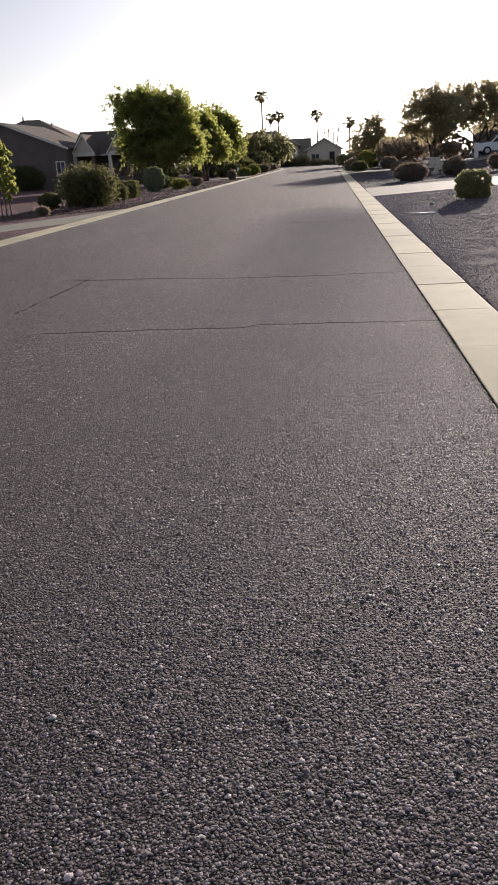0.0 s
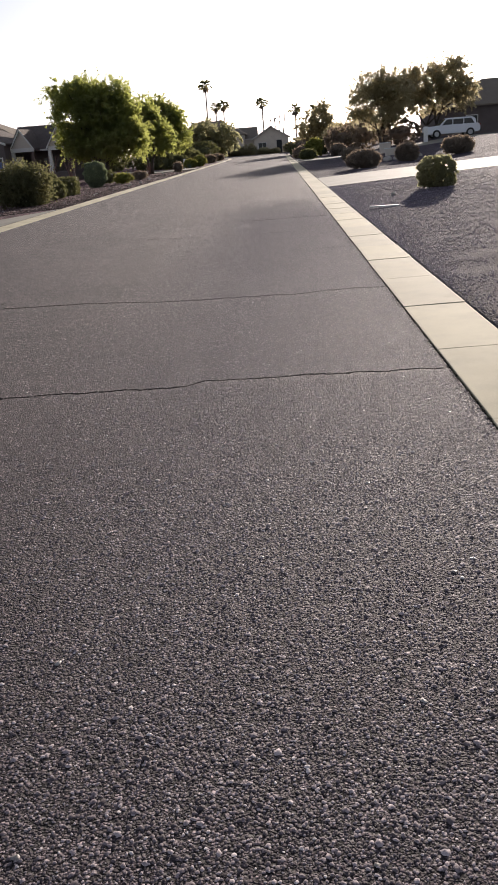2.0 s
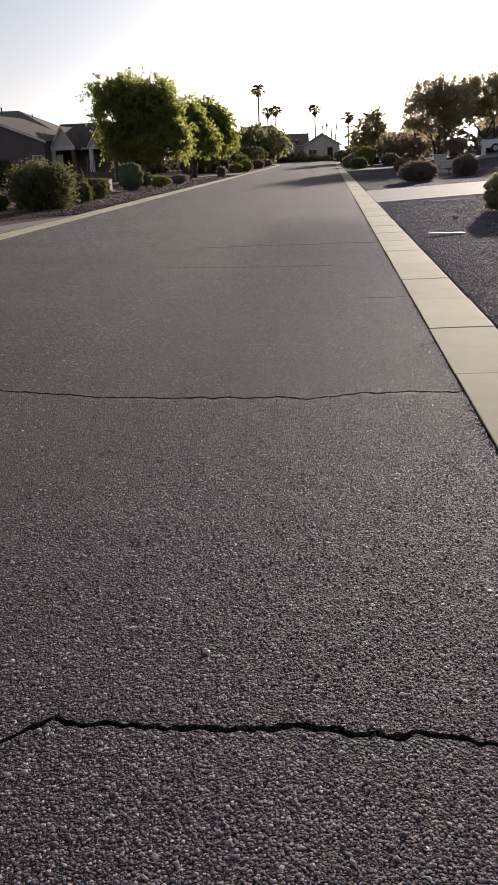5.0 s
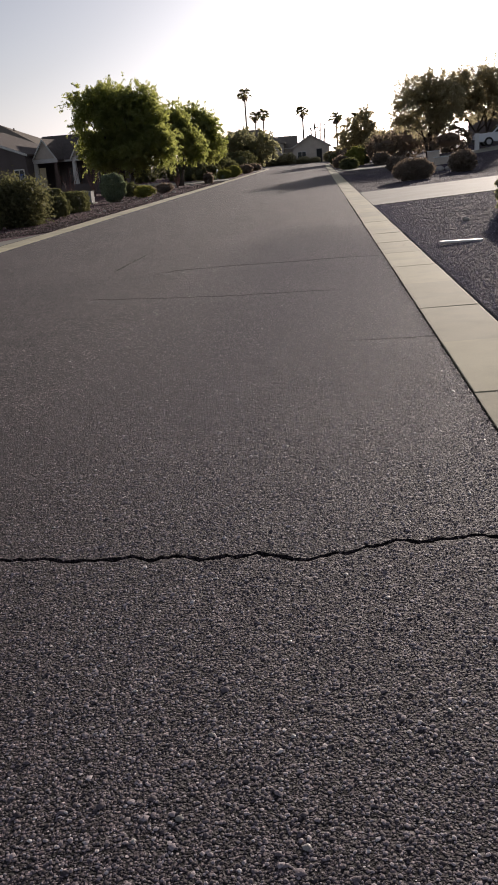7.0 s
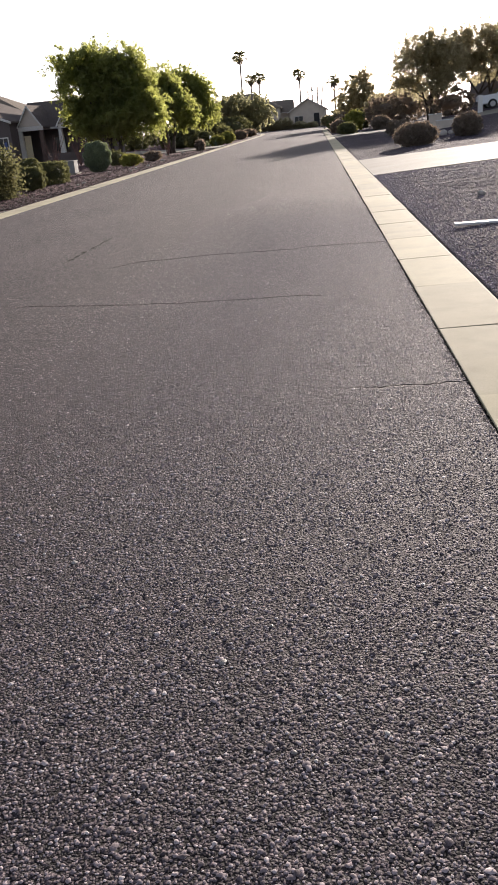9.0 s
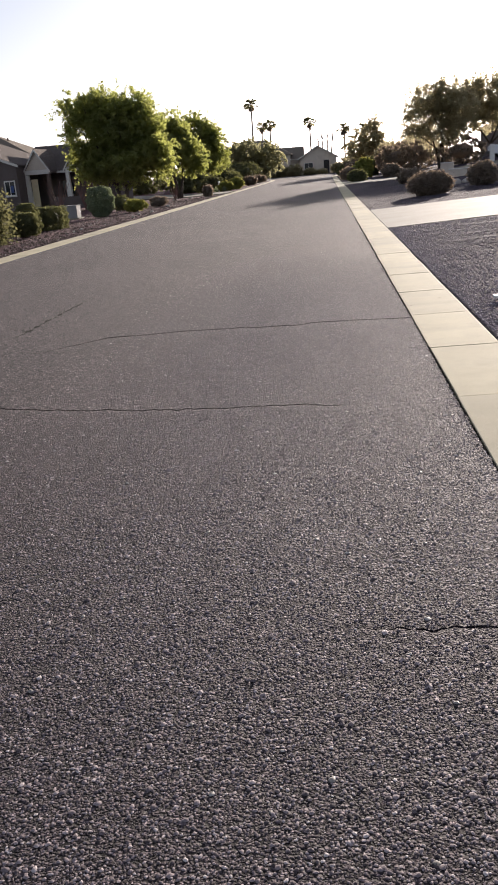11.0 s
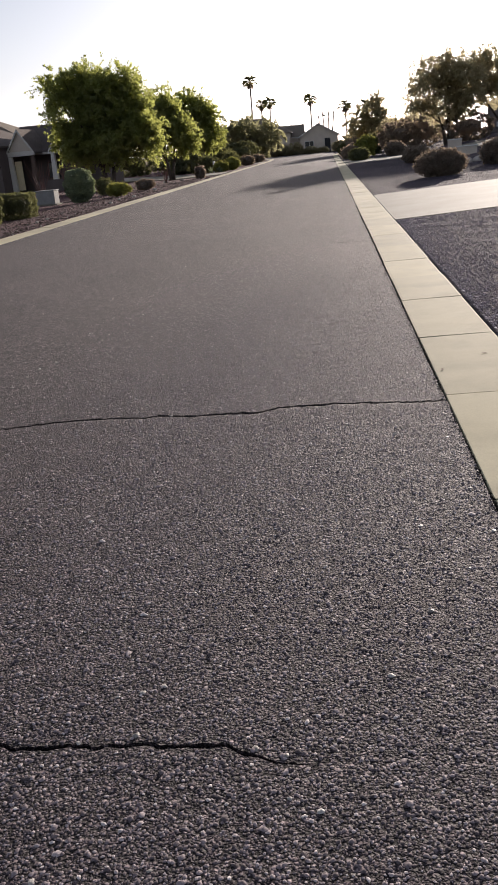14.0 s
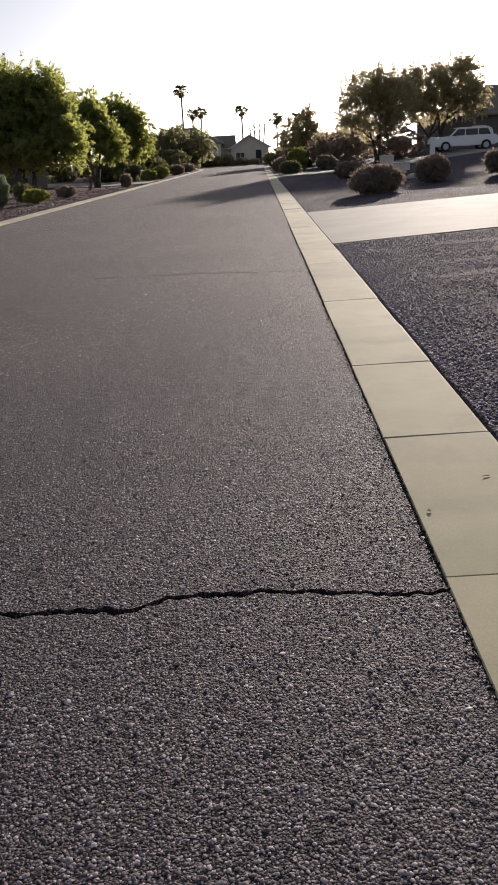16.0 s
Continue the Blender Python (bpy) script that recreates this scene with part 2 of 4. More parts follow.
TRIM = plain("cream_trim_paint", (0.72, 0.69, 0.63), (0.8, 0.77, 0.7), 2.0, 0.6, 0.1, 0.002, 20)
TRIM_BROWN = plain("brown_trim_paint", (0.1, 0.065, 0.05), (0.14, 0.09, 0.07), 2.0, 0.6, 0.1, 0.002, 20)
ROOF = shingle_surface("grey_brown_roof_tiles", (0.111, 0.094, 0.083), (0.177, 0.149, 0.133))
ROOF_WARM = shingle_surface("warm_roof_tiles", (0.202, 0.172, 0.136), (0.273, 0.233, 0.185))
# bright cream that imitates sunlight on the porch wall
SUNLIT_CREAM = plain("sunlit_wall_cream", (0.78, 0.66, 0.42), (0.84, 0.72, 0.48), 3.0, 0.5, 0.05, 0.002, 15)
GLASS = material("window_glass", (0.03, 0.035, 0.04), 0.08, 0.0, 0.6)[0]
CAR_PAINT = material("white_car_paint", (0.74, 0.75, 0.77), 0.3, 0.0, 0.5)[0]
TYRE = plain("tyre_rubber", (0.015, 0.015, 0.016), (0.03, 0.03, 0.03), 8, 0.85, 0.2, 0.005, 60)
RIM = material("alloy_rim", (0.35, 0.35, 0.36), 0.35, 0.9, 0.5)[0]
LAMP_RED = material("tail_lamp_red", (0.35, 0.02, 0.02), 0.2, 0.0, 0.5)[0]
LAMP_CLEAR = material("head_lamp_clear", (0.6, 0.6, 0.62), 0.1, 0.0, 0.6)[0]
BLACK_TRIM = material("black_plastic", (0.02, 0.02, 0.022), 0.6, 0.0, 0.4)[0]
WHITE_PAINT = plain("white_paint", (0.72, 0.71, 0.68), (0.8, 0.79, 0.76), 6, 0.5, 0.1, 0.002, 40)
UTILITY = plain("utility_paint", (0.25, 0.25, 0.24), (0.31, 0.31, 0.3), 3, 0.75, 0.1, 0.002, 30, 0.08)
# flat blue that imitates a reflection in the window
REFLECTION_BLUE = plain("blue_reflection_tone", (0.05, 0.09, 0.25), (0.07, 0.12, 0.3), 4, 0.5, 0.0)


# ---- builders ----
def mesh_of(bm, mat, name, smooth=False):
    me = bpy.data.meshes.new(name)
    bm.to_mesh(me)
    bm.free()
    me.materials.append(mat)
    if smooth:
        me.polygons.foreach_set("use_smooth", [True] * len(me.polygons))
    return me


def part(name, bm, mat, parent, label="", smooth=False):
    ob = new(name, mesh_of(bm, mat, name, smooth))
    ob.parent = parent
    return tagged(ob, label) if label else ob


def thing(name, label, category, at=(0, 0, 0), turn=0.0, group="", kind=""):
    e = new(name)
    e.empty_display_size = 0.2
    e.matrix_world = pose(*at, 0, 0, turn)
    return tagged(e, label, category, group, kind)


def raw(name, verts, faces, mat, smooth=False):
    me = bpy.data.meshes.new(name)
    me.from_pydata(verts, [], faces)
    me.materials.append(mat)
    if smooth:
        me.polygons.foreach_set("use_smooth", [True] * len(me.polygons))
    me.update()
    return me


def raw_np(name, verts, faces, mat, smooth=False):
    """A mesh from arrays; all faces have the same number of corners."""
    me = bpy.data.meshes.new(name)
    k = faces.shape[1]
    me.vertices.add(len(verts))
    me.vertices.foreach_set("co", np.ascontiguousarray(verts, np.float32).ravel())
    me.loops.add(faces.size)
    me.loops.foreach_set("vertex_index", np.ascontiguousarray(faces, np.int32).ravel())
    me.polygons.add(len(faces))
    me.polygons.foreach_set("loop_start", np.arange(0, faces.size, k, dtype=np.int32))
    me.polygons.foreach_set("loop_total", np.full(len(faces), k, np.int32))
    if smooth:
        me.polygons.foreach_set("use_smooth", np.ones(len(faces), bool))
    me.update(calc_edges=True)
    me.materials.append(mat)
    return me


def box(x0, x1, y0, y1, z0, z1, bevel=0.0, bm=None):
    made = bmesh.new()
    bmesh.ops.create_cube(made, size=1)
    for v in made.verts:
        v.co = ((x0 + x1) / 2 + v.co.x * (x1 - x0), (y0 + y1) / 2 + v.co.y * (y1 - y0), (z0 + z1) / 2 + v.co.z * (z1 - z0))
    if bevel:
        bmesh.ops.bevel(made, geom=made.edges[:], offset=bevel, segments=2, affect="EDGES", profile=0.6)
    return made


def extruded(outline, axis, a, b):
    """A prism: an outline of (u, v) drawn in the plane across the axis and drawn out from a to b."""
    bm = bmesh.new()
    put = {"x": lambda u, v, w: (w, u, v), "y": lambda u, v, w: (u, w, v), "z": lambda u, v, w: (u, v, w)}[axis]
    one = [bm.verts.new(put(u, v, a)) for u, v in outline]
    two = [bm.verts.new(put(u, v, b)) for u, v in outline]
    bm.faces.new(one)
    bm.faces.new(two[::-1])
    for i in range(len(outline)):
        j = (i + 1) % len(outline)
        bm.faces.new((one[i], two[i], two[j], one[j]))
    bmesh.ops.recalc_face_normals(bm, faces=bm.faces)
    return bm


def tube(bm, path, radii, sides=7):
    """A tapered tube along a path, added to bm."""
    rings = []
    for i, p in enumerate(path):
        d = (Vector(path[min(i + 1, len(path) - 1)]) - Vector(path[max(i - 1, 0)])).normalized()
        q = d.to_track_quat("Z", "Y")
        rings.append([bm.verts.new(Vector(p) + q @ Vector((math.cos(a) * radii[i], math.sin(a) * radii[i], 0))) for a in (2 * math.pi * k / sides for k in range(sides))])
    for r0, r1 in zip(rings, rings[1:]):
        for k in range(sides):
            bm.faces.new((r0[k], r0[(k + 1) % sides], r1[(k + 1) % sides], r1[k]))
    bm.faces.new(rings[0][::-1])
    bm.faces.new(rings[-1])


def leaves(name, centres, size, mat, rng, stretch=2.0, droop=0.0):
    """Many small folded leaf blades, one at each centre."""
    n = len(centres)
    along = rng.normal(size=(n, 3))
    along[:, 2] -= droop
    along /= np.linalg.norm(along, axis=1, keepdims=True)
    side = np.cross(along, rng.normal(size=(n, 3)))
    side /= np.linalg.norm(side, axis=1, keepdims=True) + 1e-9
    up = np.cross(side, along)
    s = size * rng.uniform(0.6, 1.4, (n, 1))
    a, b, f = along * s * stretch / 2, side * s / 2, up * s * 0.18
    verts = np.stack([centres - a, centres + b + f, centres + a, centres - b + f], 1).reshape(-1, 3)
    idx = np.arange(n)[:, None] * 4
    faces = np.concatenate([idx + [[0, 1, 2]], idx + [[0, 2, 3]]])
    return raw_np(name, verts, faces, mat)


def lobes_points(lobes, count, rng, shell=0.55, clumps=0.0):
    """Points spread through a crown of ellipsoid lobes (centre, radii), thicker towards the outside, gathered in clumps."""
    vol = np.array([r[0] * r[1] * r[2] for _, r in lobes]) ** 0.75
    out = []
    for (c, r), w in zip(lobes, vol / vol.sum()):
        k = int(count * w)
        d = rng.normal(size=(k, 3))
        d /= np.linalg.norm(d, axis=1, keepdims=True)
        lump = 1 + 0.16 * np.sin(d[:, :1] * 5 + c[0]) * np.cos(d[:, 1:2] * 6 + c[1]) + 0.10 * np.sin(d[:, 2:] * 9 + d[:, :1] * 7)
        rad = shell + (1 - shell) * rng.random((k, 1)) ** 0.6
        p = np.array(c) + d * lump * rad * np.array(r)
        if clumps:
            # leaves gather along short drooping twigs that reach outwards
            m = max(8, k // 45)
            pick = rng.integers(0, k, m)
            seeds, heads = p[pick], d[pick] * 0.7 + rng.normal(size=(m, 3)) * 0.55
            heads[:, 2] -= 0.25
            heads /= np.linalg.norm(heads, axis=1, keepdims=True)
            reach = clumps * rng.uniform(1.5, 4.5, (m, 1))
            who = rng.integers(0, m, k)
            f = rng.random((k, 1)) - 0.35
            p = seeds[who] + heads[who] * reach[who] * f + rng.normal(size=(k, 3)) * clumps * 0.28 * (1.1 - np.abs(f))
            p[:, 2:] -= 0.25 * clumps * np.maximum(f, 0) ** 2 * reach[who]
        out.append(p)
    return np.concatenate(out)


def stones(name, xyz, size, mat, rng, flat=0.6):
    """Rounded stones as squashed, turned octahedra in one mesh."""
    n = len(xyz)
    base = np.array([[1, 0, 0], [0, 1, 0], [-1, 0, 0], [0, -1, 0], [0, 0, 1], [0, 0, -1]], float)
    tri = np.array([[0, 1, 4], [1, 2, 4], [2, 3, 4], [3, 0, 4], [1, 0, 5], [2, 1, 5], [3, 2, 5], [0, 3, 5]])
    v = base[None] * rng.uniform(0.7, 1.25, (n, 6, 1))
    v[:, :, 2] *= flat
    v[:, 4, :2] += rng.uniform(-0.45, 0.45, (n, 2))
    a = rng.uniform(0, 2 * np.pi, n)
    ca, sa = np.cos(a)[:, None], np.sin(a)[:, None]
    v = np.stack([v[:, :, 0] * ca - v[:, :, 1] * sa, v[:, :, 0] * sa + v[:, :, 1] * ca, v[:, :, 2]], -1)
    v = v * size[:, None, None] + xyz[:, None]
    return raw_np(name, v.reshape(-1, 3), (np.arange(n)[:, None, None] * 6 + tri[None]).reshape(-1, 3), mat, True)


def wobble(x, seed):
    """A jagged one-dimensional wander."""
    return sum(a * noise.noise((x * f, seed * 7.3, 0.5)) for a, f in ((0.02, 0.8), (0.03, 2.6), (0.055, 7.5), (0.035, 24.0)))


# ---- ground, road, curbs and driveways ----
ROAD_L, ROAD_R, CURB = -7.37, 1.045, 0.61


def smooth_step(a, b, x):
    x = min(max((x - a) / (b - a), 0.0), 1.0)
    return x * x * (3 - 2 * x)


def rise(d, y):
    """How far the lots on the rise stand above the curb, d metres from it."""
    beyond = 0.008 * min(d, 6.5) + 0.092 * min(max(d - 6.5, 0.0), 11.5)
    f = smooth_step(43.6, 55, y)
    return 0.045 * d * (1 - f) + beyond * f


def land(x, y):
    """Height of the yards: the lots rise gently on one side and fall a little on the other."""
    lump = 0.035 * noise.noise((x * 0.45, y * 0.45, 3.0)) + 0.02 * noise.noise((x * 1.5, y * 1.5, 9.0))
    if (x > 0 and (33.2 < y < 44.6 or 84 < y < 105)) or (x < 0 and (13 < y < 34.5 or 83.5 < y < 122 or 131 < y < 142)):
        lump = min(lump, 0.0) * 0.4
    if x > ROAD_R + CURB:
        d = min(x - ROAD_R - CURB, 22.0)
        return 0.01 + rise(d, y) + lump * smooth_step(0, 1.2, d)
    if x < ROAD_L - CURB:
        d = ROAD_L - CURB - x
        return 0.01 - 0.05 * min(d, 5.0) + lump * smooth_step(0, 1.2, d)
    return -0.14


def spaced(*runs):
    out = []
    for a, b, n in runs:
        out += [a + (b - a) * i / n for i in range(n)]
    return out + [runs[-1][1]]


def build_ground():
    xs = spaced((-3000, -300, 4), (-300, -60, 8), (-60, -20, 20), (-20, -8, 40)) + spaced((-7.981, -7.9, 1), (-7.9, 1.6, 3)) + spaced((1.656, 10, 40), (10, 40, 30), (40, 300, 8), (300, 3000, 4))
    ys = spaced((-400, -20, 6), (-20, 14, 30), (14, 60, 110), (60, 130, 70), (130, 320, 30), (320, 4000, 8))
    verts = [(x, y, land(x, y)) for y in ys for x in xs]
    w = len(xs)
    faces = [(j * w + i, j * w + i + 1, (j + 1) * w + i + 1, (j + 1) * w + i) for j in range(len(ys) - 1) for i in range(w - 1)]
    tagged(new("ground", raw("ground", verts, faces, GROUND, True)), "dusty grey-brown gravel yards along the street", "ground", kind="structure")


# transverse cracks: where the line lies along the street at given places across it, where the crack opens, its width
CRACKS = [
    ([(-7.4, 8.0), (-1.48, 8.1), (-0.88, 8.09), (-0.74, 8.21), (-0.07, 8.19), (1.05, 8.17)], (-3.2, 1.2), 0.025),
    ([(-7.4, 12.2), (-2.37, 12.02), (-1.5, 11.78), (-0.82, 11.74), (-0.59, 11.755), (-0.48, 11.705), (-0.38, 11.735), (-0.21, 11.755), (-0.08, 11.7), (0.0, 11.7), (0.22, 11.765), (0.28, 11.785), (0.34, 11.85), (0.49, 11.805), (0.54, 11.83), (1.05, 11.82)], (-4.2, 1.2), 0.027),
    ([(-7.4, 16.1), (0.1, 15.9), (0.5, 15.85), (1.05, 15.88)], (0.05, 1.2), 0.013),
    ([(-7.4, 19.6), (-3.1, 19.4), (-1.9, 19.06), (-0.9, 18.9), (0.0, 18.88), (0.19, 18.82), (1.05, 18.8)], (-3.4, 0.3), 0.016),
    ([(-7.4, 20.6), (-2.73, 21.33), (-2.2, 21.92), (-1.26, 22.06), (-0.13, 22.0), (0.1, 22.08), (0.42, 22.1), (1.05, 22.03)], (-3.0, 1.2), 0.026),
    ([(-7.4, 31.6), (-0.64, 31.5), (1.05, 31.2)], (-2.6, 1.2), 0.012),
]


def along_crack(line, x, seed):
    return float(np.interp(x, [p[0] for p in line], [p[1] for p in line])) + 0.62 * wobble(x, seed)


def build_road():
    n = 1000
    xs = [ROAD_L - 0.0 + (ROAD_R - 0.016 - ROAD_L) * (i / n) for i in range(n + 1)]
    road = thing("road", "worn grey asphalt street with transverse cracks", "road", kind="structure")
    edges = []
    for k, (line, (a, b), width) in enumerate(CRACKS):
        mids = [along_crack(line, x, k + 1) for x in xs]
        half = []
        for x in xs:
            open_ = smooth_step(a, a + 0.7, x) * (1 - smooth_step(b - 0.25, b, x)) if b < 1.1 else smooth_step(a, a + 0.7, x)
            half.append(0.65 * width * open_ * (0.55 + 1.0 * abs(noise.noise((x * 11, k * 3.1, 0))) + 0.6 * abs(noise.noise((x * 38, k * 5.3, 2.0)))))
        edges.append(([m - h for m, h in zip(mids, half)], [m + h for m, h in zip(mids, half)]))
    starts = [[-40.0] * (n + 1)] + [e[1] for e in edges]
    ends = [e[0] for e in edges] + [[60.0] * (n + 1)]
    for s, e in zip(starts, ends):
        rows = []
        lo, hi = max(s) + 0.3, min(e) - 0.3
        mids = [lo + (hi - lo) * i / 24 for i in range(25)] if hi - lo > 0.5 else []
        for y in mids:
            rows.append([y] * (n + 1))
        rows = [s] + rows + [e]
        verts, faces = [], []
        # the skirts down into the cracks
        for r, drop in [(s, -0.06)] + [(r, 0.0) for r in rows] + [(e, -0.06)]:
            for i, x in enumerate(xs):
                ragged = 0.018 * noise.noise((r[i] * 9.0, 5.0, 0)) + 0.012 * noise.noise((r[i] * 33.0, 8.0, 0)) if i == n else 0.0
                verts.append((x + ragged, r[i], drop))
        w = n + 1
        count = len(rows) + 2
        faces = [(j * w + i, j * w + i + 1, (j + 1) * w + i + 1, (j + 1) * w + i) for j in range(count - 1) for i in range(n)]
        slab = new("asphalt_section", raw("asphalt_section", verts, faces, ASPHALT))
        slab.parent = road
    # the far stretch, which opens out where it meets the cross street
    verts, faces = [], []
    far = [(60, ROAD_L, ROAD_R - 0.012), (110, ROAD_L, ROAD_R - 0.012), (140, ROAD_L - 0.5, ROAD_R + 0.15), (165, ROAD_L - 3.2, ROAD_R + 0.5), (185, -60.0, 40.0), (193, -80.0, 60.0)]
    for y, a, b in far:
        verts += [(a, y, 0.0), (b, y, 0.0)]
    faces = [(2 * i, 2 * i + 1, 2 * i + 3, 2 * i + 2) for i in range(len(far) - 1)]
    new("asphalt_section", raw("asphalt_section", verts, faces, ASPHALT)).parent = road
    # cracked seam along the lane: flat dark strips stand in for its depth
    for k, (x0, y0, x1, y1) in enumerate(((-3.66, 9.3, -3.57, 12.5), (-3.36, 22.3, -3.29, 25.0))):
        verts, faces = [], []
        steps = 90
        for i in range(steps + 1):
            f = i / steps
            x, y = x0 + (x1 - x0) * f + 0.5 * wobble(y0 + f * 4, 20 + k), y0 + (y1 - y0) * f
            w = max(0.0, 0.014 + 0.05 * noise.noise((y * 7, k * 5.0, 1.0)))
            verts += [(x - w, y, 0.003), (x + w, y, 0.003)]
        faces = [(2 * i, 2 * i + 1, 2 * i + 3, 2 * i + 2) for i in range(steps)]
        new("lane_crack_strip", raw("lane_crack_strip", verts, faces, SOIL)).parent = road
    # bed under the cracks
    bed = new("roadbed", raw("roadbed", [(ROAD_L - 0.3, -40, -0.045), (ROAD_R + 0.3, -40, -0.045), (ROAD_R + 0.3, 62, -0.045), (ROAD_L - 0.3, 62, -0.045)], [(0, 1, 2, 3)], SOIL))
    bed.parent = road


def bedded(name, xyz, size, mat, rng):
    """Stones bedded in the binder: only their low, uneven tops stand out. One mesh."""
    n = len(xyz)
    a = 2 * np.pi * (np.arange(6)[None] + rng.uniform(-0.32, 0.32, (n, 6))) / 6 + rng.uniform(0, 6.28, (n, 1))
    r = rng.uniform(0.75, 1.2, (n, 6))
    long, turn = rng.uniform(0.8, 1.25, (n, 1)), rng.uniform(0, 3.14, (n, 1))
    x, y = np.cos(a) * r * long, np.sin(a) * r / long
    ring = np.stack([x * np.cos(turn) - y * np.sin(turn), x * np.sin(turn) + y * np.cos(turn), np.full((n, 6), -0.12)], -1)
    top = np.concatenate([rng.uniform(-0.4, 0.4, (n, 2)), rng.uniform(0.25, 0.58, (n, 1))], 1)[:, None]
    v = np.concatenate([ring, top], 1) * size[:, None, None] + xyz[:, None]
    tri = np.array([[k, (k + 1) % 6, 6] for k in range(6)])
    return raw_np(name, v.reshape(-1, 3), (np.arange(n)[:, None, None] * 7 + tri[None]).reshape(-1, 3), mat)


def build_aggregate():
    rng = np.random.default_rng(4)
    pitch = 0.0134
    gx, gy = np.meshgrid(np.arange(-2.3, ROAD_R - 0.015, pitch), np.arange(1.15, 30.0, pitch * 0.9))
    gx[1::2] += pitch / 2
    x, y = gx.ravel(), gy.ravel()
    # thinner towards the far edges, so that the strip has no border
    keep = rng.random(len(x)) < 0.93 * np.clip((x + 2.3) / 1.7, 0, 1) ** 1.5 * np.clip((30.0 - y) / 8.0, 0, 1) * np.clip((y - 1.0) / 0.4, 0, 1)
    x, y = x[keep], y[keep]
    x, y = np.minimum(x + rng.normal(0, 0.0035, len(x)), ROAD_R - 0.02), y + rng.normal(0, 0.0035, len(x))
    keep = np.ones(len(x), bool)
    for k, (line, (a, b), width) in enumerate(CRACKS):
        near = np.nonzero(np.abs(y - np.interp(x, [p[0] for p in line], [p[1] for p in line])) < 0.15)[0]
        for i in near:
            if a + 0.2 < x[i] < b and abs(y[i] - along_crack(line, float(x[i]), k + 1)) < width * 1.05:
                keep[i] = False
    x, y = x[keep], y[keep]
    s = 0.0046 + 0.0042 * rng.random(len(x)) ** 1.8
    s = np.where(rng.random(len(x)) < 0.06, s * 1.6, s)
    xyz = np.stack([x, y, s * rng.uniform(-0.22, 0.12, len(x))], 1)
    tagged(new("aggregate_stones", bedded("aggregate_stones", xyz, s, AGGREGATE, rng)), "grey stones bedded in the worn asphalt surface", "asphalt", kind="stuff")
    # crumbs along the joint with the curb
    m = 9000
    y = rng.uniform(1.5, 40.0, m)
    s = 0.003 + 0.006 * rng.random(m) ** 2
    x = ROAD_R - 0.002 - np.abs(rng.normal(0, 0.016, m)) * (1 + 0.6 * np.sin(y * 5.1) * np.sin(y * 1.7))
    tagged(new("joint_crumbs", stones("joint_crumbs", np.stack([x, y, s * 0.2 - 0.002], 1), s, SOIL, rng, 0.7)), "dark grit in the joint along the curb", "grit", kind="stuff")
    m = 900
    x, y = rng.uniform(-2.2, ROAD_R - 0.02, m), rng.uniform(1.2, 30.0, m)
    s = 0.006 + 0.008 * rng.random(m) ** 2
    tagged(new("loose_pebbles", bedded("loose_pebbles", np.stack([x, y, s * 0.15], 1), s, PEBBLE, rng)), "pale loose pebbles scattered over the asphalt", "pebbles", kind="stuff")


def curb_profile(mirror):
    pts = [(0.0, -0.12), (0.0, 0.0), (0.005, 0.005), (0.2, 0.009), (0.45, 0.013), (0.585, 0.015), (0.602, 0.011), (0.61, 0.002), (0.61, -0.12)]
    return [(-u, v) for u, v in pts] if mirror else pts


# places of the joints that were cut unevenly; before and after them the slabs are all alike
JOINTS = [6.95, 8.71, 10.53, 12.3, 14.01, 15.56, 17.19, 18.87, 20.5, 22.16, 23.83, 25.55, 27.0, 28.53]


def build_curbs():
    plain_slabs = lambda y, step, count: [y + step * i for i in range(count)]
    runs = {1: plain_slabs(JOINTS[0] - 13 * 1.68, 1.68, 13) + JOINTS + plain_slabs(JOINTS[-1] + 1.66, 1.66, 66), -1: plain_slabs(-12.9, 1.68, 90)}
    for side, x0, name in ((1, ROAD_R, "curb_1"), (-1, ROAD_L, "curb_2")):
        curb = thing(name, "flat pale concrete ribbon curb with tooled joints", "curb", kind="structure")
        rng = random.Random(7 + side)
        shapes = {}
        for y0, y1 in zip(runs[side], runs[side][1:]):
            length = round(y1 - y0, 3)
            if length not in shapes:
                shapes[length] = mesh_of(extruded(curb_profile(side < 0), "y", 0.0055, length - 0.0055), CONCRETE, "curb_slab")
            ob = new("curb_slab", shapes[length])
            ob.parent = curb
            ob.matrix_world = pose(x0 + rng.uniform(-0.004, 0.004), y0, rng.uniform(-0.003, 0.002), rng.uniform(-0.1, 0.1), rng.uniform(-0.12, 0.12), 0)
        y1 = runs[side][-1]
        bend = [(x0, y1 + 0.02), (x0 + side * 0.25, y1 + 9), (x0 + side * 0.8, y1 + 18), (x0 + side * 3.0, y1 + 28), (x0 + side * 9.0, y1 + 36)]
        verts, faces = [], []
        for x, y in bend:
            verts += [(x, y, 0.01), (x + side * 0.61, y, 0.02), (x + side * 0.61, y, -0.1)]
        for i in range(len(bend) - 1):
            for k in (0, 1):
                faces.append((3 * i + k, 3 * i + k + 1, 3 * i + k + 4, 3 * i + k + 3))
        new("curb_return", raw("curb_return", verts, faces, CONCRETE)).parent = curb


